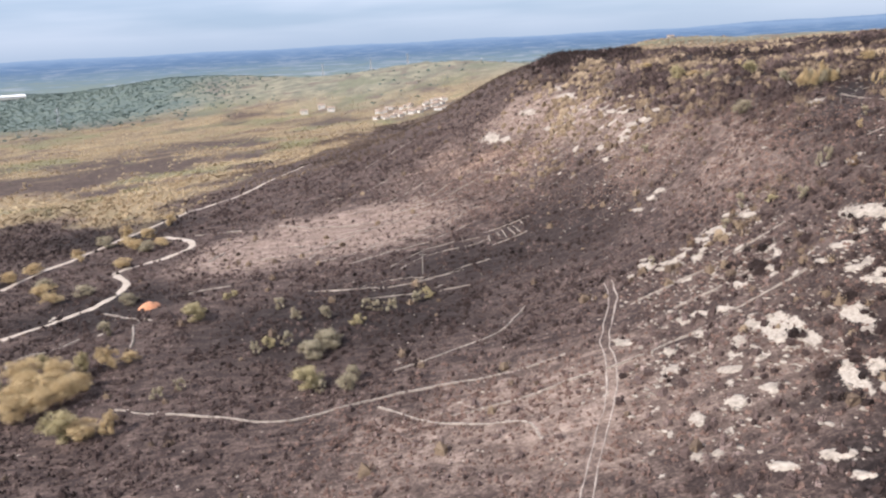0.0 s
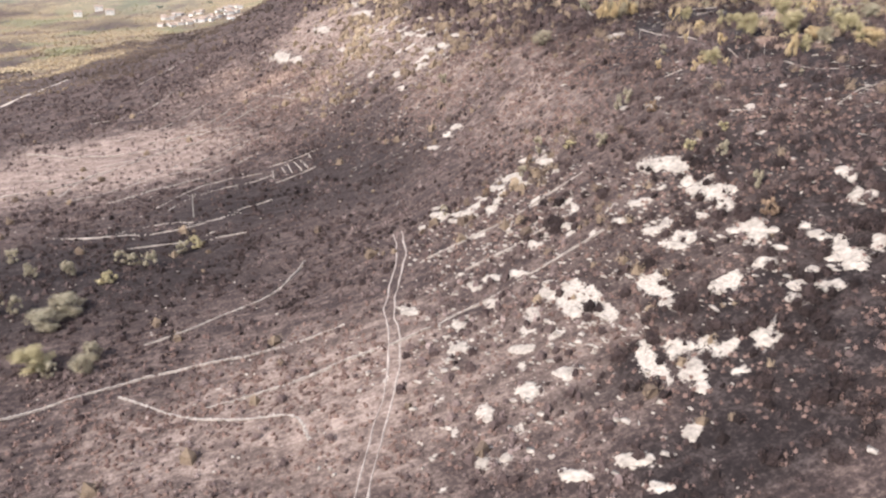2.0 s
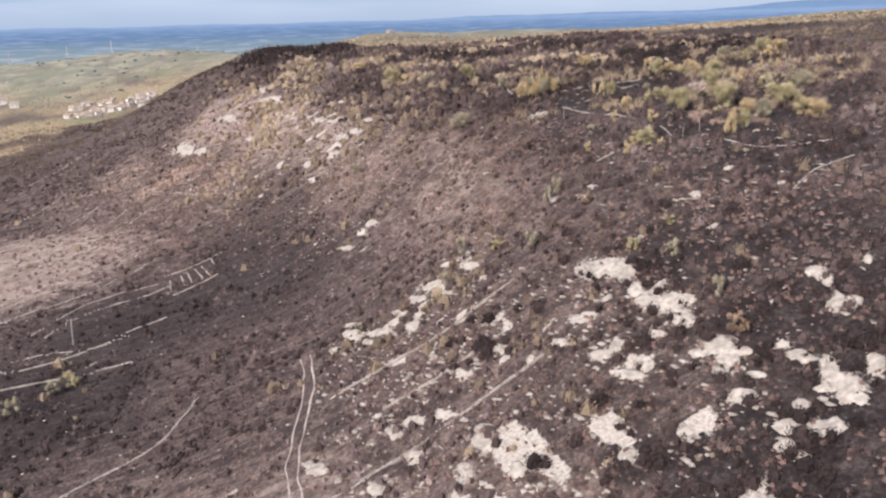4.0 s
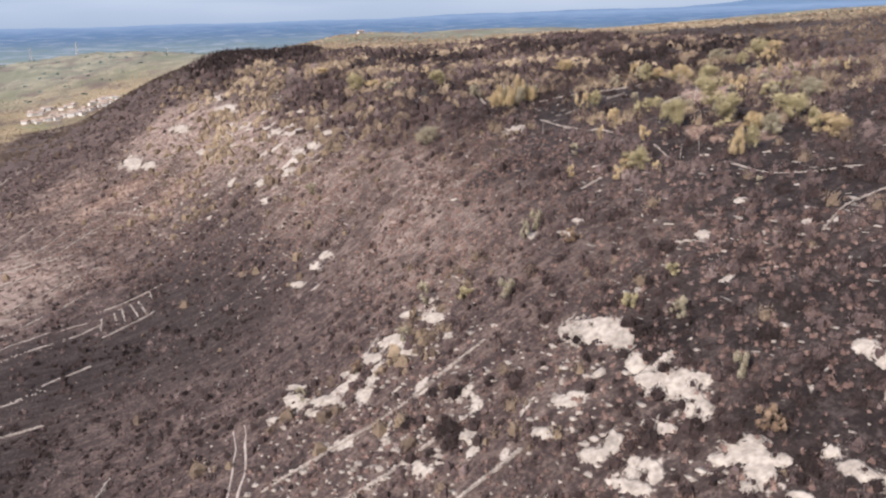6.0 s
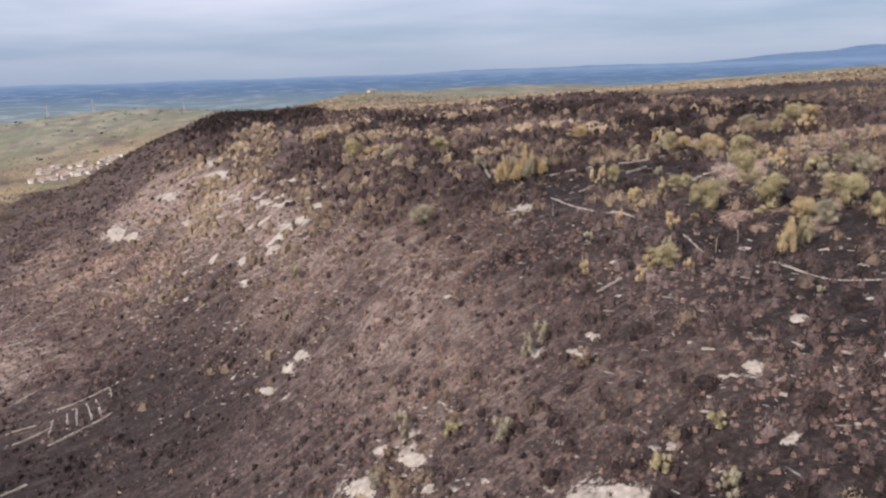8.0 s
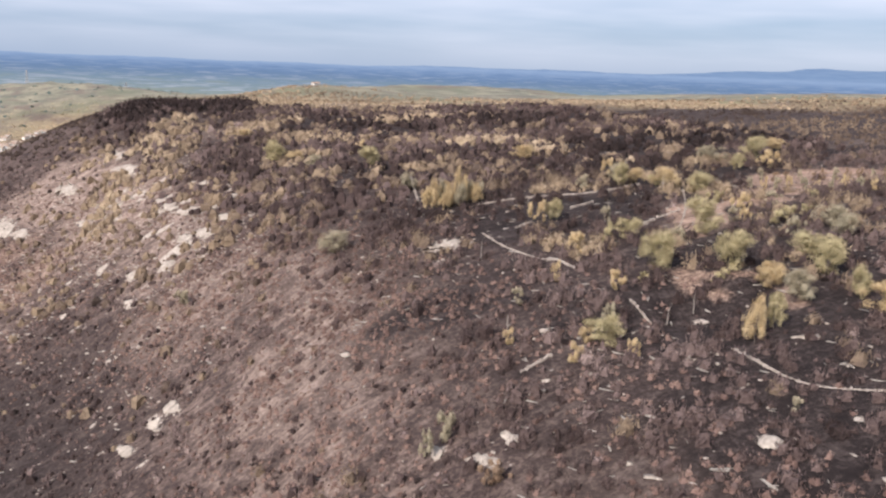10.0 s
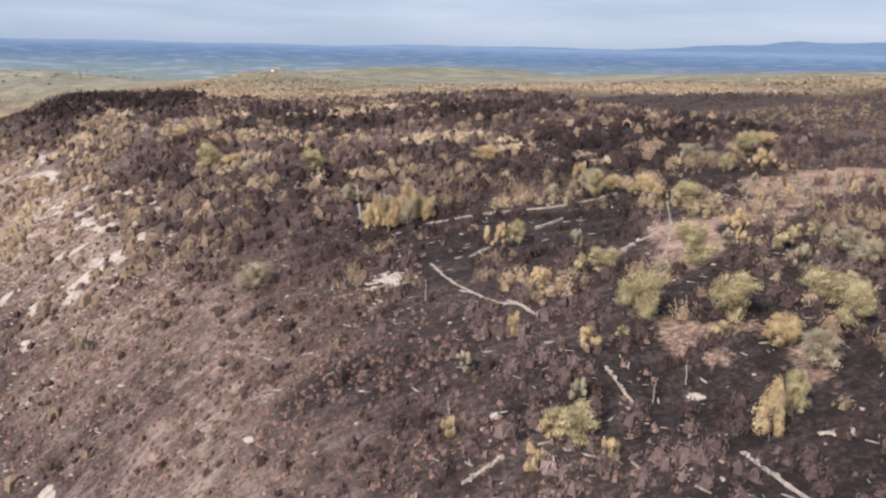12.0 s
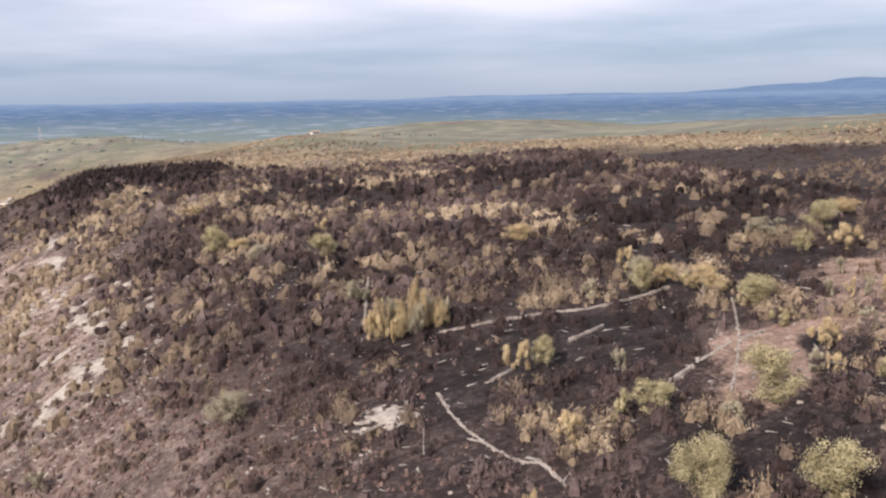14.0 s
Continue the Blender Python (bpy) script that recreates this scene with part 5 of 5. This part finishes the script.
def warehouse(x, y, w, d, h):
    root = tagged(new("warehouse"), "long white industrial shed on the far plain", "building")
    root.matrix_basis = Matrix.Translation((x, y, float(ground_z(x, y)))) @ Matrix.Rotation(radians(28), 4, "Z")
    bm = bmesh.new()
    block(bm, (0, 0, h / 2), (w, d, h))
    part("wall", bm, WHITEWASH, root)
    bm = bmesh.new()
    block(bm, (0, 0, h + 0.6), (w + 2, d + 2, 1.2))
    part("roof", bm, SHEET, root)


warehouse(-905, 1690, 90, 130, 9)
warehouse(-985, 1640, 80, 120, 9)


def pylon(x, y, h, turn):
    root = tagged(new("pylon"), "tall steel lattice power pylon far off", "pylon", group="power line")
    root.matrix_basis = Matrix.Translation((x, y, float(ground_z(x, y)))) @ Matrix.Rotation(turn, 4, "Z")
    bm = bmesh.new()
    levels = [(0, 0.11), (0.25, 0.075), (0.5, 0.045), (0.75, 0.022), (1.0, 0.012)]
    for (za, wa), (zb, wb) in zip(levels, levels[1:]):
        ca = [Vector((sx * wa * h, sy * wa * h, za * h)) for sx, sy in ((-1, -1), (1, -1), (1, 1), (-1, 1))]
        cb = [Vector((sx * wb * h, sy * wb * h, zb * h)) for sx, sy in ((-1, -1), (1, -1), (1, 1), (-1, 1))]
        for k in range(4):
            tube(bm, ca[k], cb[k], 0.22, 0.22, 4)
            tube(bm, ca[k], cb[(k + 1) % 4], 0.14, 0.14, 4)
            tube(bm, ca[(k + 1) % 4], cb[k], 0.14, 0.14, 4)
    part("tower", bm, STEEL, root)
    for z, r in ((0.72, 0.2), (0.84, 0.16), (0.95, 0.11)):
        bm = bmesh.new()
        tube(bm, (-r * h, 0, z * h), (0, 0, z * h + 1), 0.1, 0.3, 4)
        tube(bm, (0, 0, z * h + 1), (r * h, 0, z * h), 0.3, 0.1, 4)
        part("crossarm", bm, STEEL, root)


for row in ((-528, 1123, 22, 0.5), (-200, 1380, 20, 0.4), (-111, 1273, 16, 0.4), (-53, 1240, 16, 0.4), (60, 1330, 24, 0.4)):
    pylon(*row)

# ---------------------------------------------------------------- ground cover
NEAR_LO, NEAR_HI = (-130, 70), (225, 430)


def plateau(x, y):
    return ramp(x - along(y, SCARP_X), 6, 34)


def burnt_keep(x, y):
    patch = 0.62 + 1.5 * fractal(x, y, 6, 41) + 0.5 * fractal(x, y, 34, 43)
    k = patch * (1 - 0.75 * cover(x, y, RUSTY)) * (1 - (0.62 + 0.28 * ramp(y, 200, 270)) * plateau(x, y)) * (1 - 0.6 * cover(x, y, TAN)) * (1 - 0.96 * cover(x, y, FIELDS)) * (1 - (0.5 + 0.3 * ramp(y, 160, 210) * plateau(x, y)) * cover(x, y, BLACK)) * (1 - 0.82 * cover(x, y, DRY))
    return np.clip(k, 0.04, 1) * (1 - 0.85 * on_rock(x, y)) * (1 - 0.93 * pale_rock(x, y)) * (1 - unburnt(x, y)) * (1 - 0.9 * bare_earth(x, y)) * ~on_track(x, y) * ~on_road(x, y)


x, y, rng = scatter(104000, NEAR_LO, NEAR_HI, burnt_keep, 4)
ok = ~on_wall(x, y, 0.7)
x, y = x[ok], y[ok]
tone = 0.40 + 0.30 * fractal(x, y, 12, 45) + 0.42 * cover(x, y, DRY) - 0.16 * cover(x, y, BLACK) + 0.1 * cover(x, y, STONY) + rng.normal(0, 0.15, len(x))
tagged(clumps("burnt_scrub", x, y, 0.55 + 1.5 * rng.uniform(0, 1, len(x)) ** 1.8, tone, SCRUB, 14, 0.95, 5, 0.21), "dense charred low scrub covering the hillside", "scrub", kind="stuff")


def char_keep(x, y):
    k = 0.10 + 0.8 * cover(x, y, STONY) * ramp(y, 260, 200) + 0.2 * cover(x, y, BLACK) + 0.75 * plateau(x, y)
    k = k * (1 - 0.75 * cover(x, y, BLACK) * ramp(y, 160, 210)) * (1 - 0.75 * cover(x, y, DRY))
    return k * (1 - 0.6 * cover(x, y, TAN)) * np.clip(0.62 + 0.8 * fractal(x, y, 10, 55), 0, 1) * (1 - 0.5 * on_rock(x, y)) * (1 - 0.6 * pale_rock(x, y)) * (1 - 0.96 * cover(x, y, FIELDS)) * (1 - unburnt(x, y)) * (1 - 0.9 * bare_earth(x, y)) * ~on_track(x, y)


x, y, rng = scatter(46000, NEAR_LO, NEAR_HI, char_keep, 31)
ok = ~on_wall(x, y)
x, y = x[ok], y[ok]
near = (x > 60) & (y < 262)
tone = 0.34 + 0.22 * plateau(x, y) * (1 - 0.8 * ramp(y, 205, 260)) + 0.3 * cover(x, y, DRY) + 0.26 * fractal(x, y, 18, 54) - 0.30 * cover(x, y, BLACK) + rng.normal(0, 0.10, len(x))
size = (0.9 + 1.7 * rng.uniform(0, 1, len(x)) ** 1.5) * (1 + 0.4 * plateau(x, y) * ramp(y, 150, 210))
tagged(clumps("charred_bushes", x[near], y[near], size[near] * 1.1, tone[near], SCRUB, 66, 1.25, 32, 0.115), "rounded charred mauve-brown bushes between the rocks", "bushes", kind="stuff")
tagged(clumps("charred_scrub", x[~near], y[~near], size[~near] * (1 + 0.35 * plateau(x[~near], y[~near])), tone[~near], SCRUB, 20, 1.15, 39, 0.15, core=0.38), "charred mauve-brown scrub on the hill and plateau", "scrub", kind="stuff")

def rim_keep(x, y):
    near = ramp(shelf_body(ALL_LOBES, x, y), -1.6, -0.25)
    m = (0.25 + 0.75 * near) * np.maximum(cover(x, y, STONY), 0.9 * cover(x, y, BLACK)) * ramp(x, 46, 66)
    return m * (1 - ramp(shelf_body(ALL_LOBES, x, y), 0.1, 0.5)) * np.clip(0.6 + 0.9 * fractal(x, y, 14, 47), 0, 1)


x, y, rng = scatter(1500, (46, 78), (112, 158), rim_keep, 41)
tone = 0.16 + 0.12 * fractal(x, y, 12, 48) + rng.normal(0, 0.05, len(x))
tagged(clumps("dark_bushes", x, y, 1.5 + 2.2 * rng.uniform(0, 1, len(x)) ** 1.6, tone, SCRUB, 150, 0.95, 42, 0.085, 6, 0.6, 0.7, 0.36), "low spreading sooty bushes round pale limestone shelves", "bushes", kind="stuff")

x, y, rng = scatter(3600, (40, 405), (122, 466), lambda x, y: np.exp(-(((x - 75) / 26) ** 6) - ((y - 441) / 14) ** 4), 33)
tagged(clumps("charred_thicket", x, y, rng.uniform(2.4, 5.0, len(x)), rng.uniform(0.0, 0.25, len(x)) + 0.5 * (rng.uniform(0, 1, len(x)) < 0.06), SCRUB, 18, 1.35, 34, 0.18, 6), "charred dark thicket on top of the knoll", "thicket", kind="stuff")

x, y, rng = scatter(24000, (-330, 120), (NEAR_LO[0], 430), lambda x, y: np.clip(0.6 + 0.7 * fractal(x, y, 22, 57), 0.05, 1) * (1 - unburnt(x, y)) * ~on_road(x, y), 35)
tone = 0.30 + 0.35 * fractal(x, y, 30, 58) + rng.normal(0, 0.18, len(x))
tagged(tufts("valley_scrub", x, y, rng.uniform(1.0, 2.4, len(x)), tone, SCRUB, 8, 0.9, 36, 0.3), "charred scrub on the lower ground beside the road", "scrub", kind="stuff")


x, y, rng = scatter(100000, (-40, 80), (150, 400), lambda x, y: cover(x, y, RUSTY) * np.clip(0.6 + 0.8 * fractal(x, y, 11, 56), 0.1, 1) * (1 - on_rock(x, y)) * (1 - 0.9 * pale_rock(x, y)) * ~on_track(x, y), 37)
tone = np.minimum(0.44 + 0.26 * fractal(x, y, 9, 59) + rng.normal(0, 0.10, len(x)), 0.6)
tagged(clumps("rusty_scrub", x, y, rng.uniform(0.5, 1.5, len(x)), tone, RUST, 15, 0.95, 38, 0.17), "withered rust-brown scrub on the stony slope", "scrub", kind="stuff")


def heath_keep(x, y):
    k = 0.01 + 0.02 * ramp(x, 40, 80) + 0.52 * plateau(x, y) * ramp(y, 150, 250) * ramp(fractal(x, y, 26, 51, 3), -0.15, 0.30) + 0.95 * cover(x, y, TAN) + 0.24 * cover(x, y, STONY) * ramp(y, 170, 260) + 0.06 * cover(x, y, STONY)
    k = k * np.clip(0.55 + 1.5 * fractal(x, y, 9, 52), 0, 1.4) * (1 - 0.92 * cover(x, y, BLACK) * (1 - cover(x, y, TAN)))
    return k * (1 - on_rock(x, y)) * (1 - unburnt(x, y)) * (1 - 0.96 * cover(x, y, FIELDS)) * (1 - bare_earth(x, y)) * ~on_track(x, y)


x, y, rng = scatter(90000, NEAR_LO, NEAR_HI, heath_keep, 8)
ok = ~on_wall(x, y)
x, y = x[ok], y[ok]
near = (x > 60) & (y < 262)
tone = 0.40 + 0.36 * cover(x, y, TAN) + 0.24 * fractal(x, y, 16, 53) + rng.normal(0, 0.09, len(x))
size = (1.0 + 2.0 * rng.uniform(0, 1, len(x)) ** 1.5) * (1 + 0.25 * plateau(x, y))
tagged(clumps("scorched_bushes", x[near], y[near], size[near], tone[near], HEATH, 70, 1.3, 9, 0.115), "scattered scorched tan and olive bushes", "bushes", kind="stuff")
far = ~near & (rng.uniform(0, 1, len(x)) < 0.62)
tagged(clumps("scorched_scrub", x[far], y[far], size[far] * 1.3, tone[far], HEATH, 26, 1.15, 29, 0.14, core=0.38), "patches of scorched tan scrub on the burnt hill", "scrub", kind="stuff")


def plateau_keep(x, y):
    out = np.where((x > NEAR_HI[0]) | (y > NEAR_HI[1]), 1.0, 0.0)
    return out * (1 - 0.8 * unburnt(x, y)) * (1 - green(x, y)) * np.clip(0.6 + 0.8 * fractal(x, y, 30, 61), 0.05, 1)


x, y, rng = scatter(74000, (-140, 150), (560, 760), plateau_keep, 14)
tone = 0.26 + 0.5 * fractal(x, y, 40, 63) + rng.normal(0, 0.07, len(x)) - 0.1 * (x < 90) - 0.14 * (y < 400) + 0.4 * unburnt(x, y)
tagged(clumps("plateau_scrub", x, y, rng.uniform(1.2, 2.9, len(x)), tone, HEATH, 5, 0.9, 15, 0.28), "charred and tan scrub on the far plateau", "scrub", kind="stuff")


def gold_keep(x, y):
    return unburnt(x, y) * (1 - green(x, y)) * np.clip(0.7 + 0.6 * fractal(x, y, 50, 71), 0.1, 1)


x, y, rng = scatter(60000, (-800, 380), (40, 1350), gold_keep, 18)
tone = 0.52 + 0.60 * fractal(x, y, 110, 73) + 0.50 * fractal(x, y, 36, 74) + rng.normal(0, 0.07, len(x))
tagged(tufts("golden_scrub", x, y, rng.uniform(2.0, 4.4, len(x)) * (1 - 0.45 * ramp(y, 560, 900)), tone, FAR_GOLD, 7, 0.5, 19, 0.0, 0.36, 0.3), "sun-scorched golden scrub woodland on the plain", "scrub", kind="stuff")

x, y, rng = scatter(30000, (40, 340), (560, 900), lambda x, y: gold_keep(x, y) * 0.8, 17)
tone = 0.60 + 0.42 * fractal(x, y, 45, 75) + rng.normal(0, 0.09, len(x))
tagged(tufts("tan_scrub", x, y, rng.uniform(1.2, 3.0, len(x)), tone, HEATH, 9, 0.4, 20, 0.0, 0.36, 0.25), "tan and ochre scrub beyond the burnt plateau", "scrub", kind="stuff")

def wood_keep(x, y):
    west = ramp(x, -230, -420)
    return green(x, y) * np.clip(0.02 + 0.98 * west + 0.9 * fractal(x, y, 130, 81), 0, 1) * (1 - 0.7 * ramp(x, -420, -230) * ramp(y, 1650, 1450))


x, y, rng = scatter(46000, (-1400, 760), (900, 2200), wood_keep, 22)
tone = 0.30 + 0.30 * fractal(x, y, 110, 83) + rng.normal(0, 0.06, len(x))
tagged(tufts("far_woods", x, y, rng.uniform(4.5, 8, len(x)), tone, FAR_GREEN, 5, 0.16, 23, 0.0, 0.45, 0.12), "far green woods with bluish haze mixed into their colour", "woods", kind="stuff")


# ---------------------------------------------------------------- loose stones
def rubble(x, y, size, rng, name="limestone_rubble", thick=0.5, slim=0.75, mat=None, label="loose pale limestone rubble strewn over burnt soil"):
    n = len(x)
    base = np.array([(-1, -1, -1), (1, -1, -1), (1, 1, -1), (-1, 1, -1), (-1, -1, 1), (1, -1, 1), (1, 1, 1), (-1, 1, 1)]) * 0.5
    co = base[None] * (1 + rng.uniform(-0.35, 0.35, (n, 8, 3))) * (size[:, None] * np.array([1.0, slim, thick]))[:, None, :]
    a = rng.uniform(0, 6.28, n)
    c, s = np.cos(a)[:, None], np.sin(a)[:, None]
    co = np.stack([co[..., 0] * c - co[..., 1] * s, co[..., 0] * s + co[..., 1] * c, co[..., 2]], -1)
    co += np.stack([x, y, ground_z(x, y) + size * thick * 0.2], -1)[:, None, :]
    faces = np.array([(3, 2, 1, 0), (4, 5, 6, 7), (0, 1, 5, 4), (1, 2, 6, 5), (2, 3, 7, 6), (3, 0, 4, 7)])
    quads = (faces[None] + 8 * np.arange(n)[:, None, None]).reshape(-1, 4)
    me = bpy.data.meshes.new(name)
    me.vertices.add(8 * n)
    me.vertices.foreach_set("co", co.astype(np.float32).ravel())
    me.loops.add(quads.size)
    me.loops.foreach_set("vertex_index", quads.ravel().astype(np.int32))
    me.polygons.add(len(quads))
    me.polygons.foreach_set("loop_start", np.arange(0, quads.size, 4, dtype=np.int32))
    me.update(calc_edges=True)
    me.materials.append(mat or LIMESTONE)
    return tagged(new(name, me), label, "branches" if mat else "stones", kind="stuff")


def stone_keep(x, y):
    return np.clip((cover(x, y, STONY) * 0.55 + 0.06 + 0.10 * plateau(x, y) * ramp(y, 320, 240)) * (0.5 + 1.3 * fractal(x, y, 7, 91)), 0, 1) * (1 - 0.7 * cover(x, y, BLACK)) * (1 - unburnt(x, y))


x, y, rng = scatter(80000, NEAR_LO, NEAR_HI, stone_keep, 26)
rubble(x, y, rng.uniform(0.15, 0.6, len(x)) ** 1.3, rng)


def slab_keep(x, y):
    s = cover(x, y, STONY)
    return np.clip(s * (0.26 + 1.0 * fractal(x, y, 9, 93)), 0, 1) * (1 - 0.9 * cover(x, y, BLACK)) * (1 - 0.8 * on_rock(x, y)) * (1 - unburnt(x, y)) * ~on_track(x, y)


x, y, rng = scatter(56000, (20, 75), (130, 400), slab_keep, 27)
rubble(x, y, 0.35 + 0.9 * rng.uniform(0, 1, len(x)) ** 2.0, rng, "flat_stones", 0.16, label="flat pale limestone slabs bare between charred bushes")

x, y, rng = scatter(9000, (30, 90), (170, 330), lambda x, y: np.clip(0.35 + 0.9 * fractal(x, y, 11, 95), 0, 1) * (0.25 + 0.75 * plateau(x, y)), 28)
rubble(x, y, 0.4 + 1.3 * rng.uniform(0, 1, len(x)) ** 2.5, rng, "fallen_branches", 0.11, 0.13, DEADWOOD, label="bleached fallen branches lying among charred bushes")
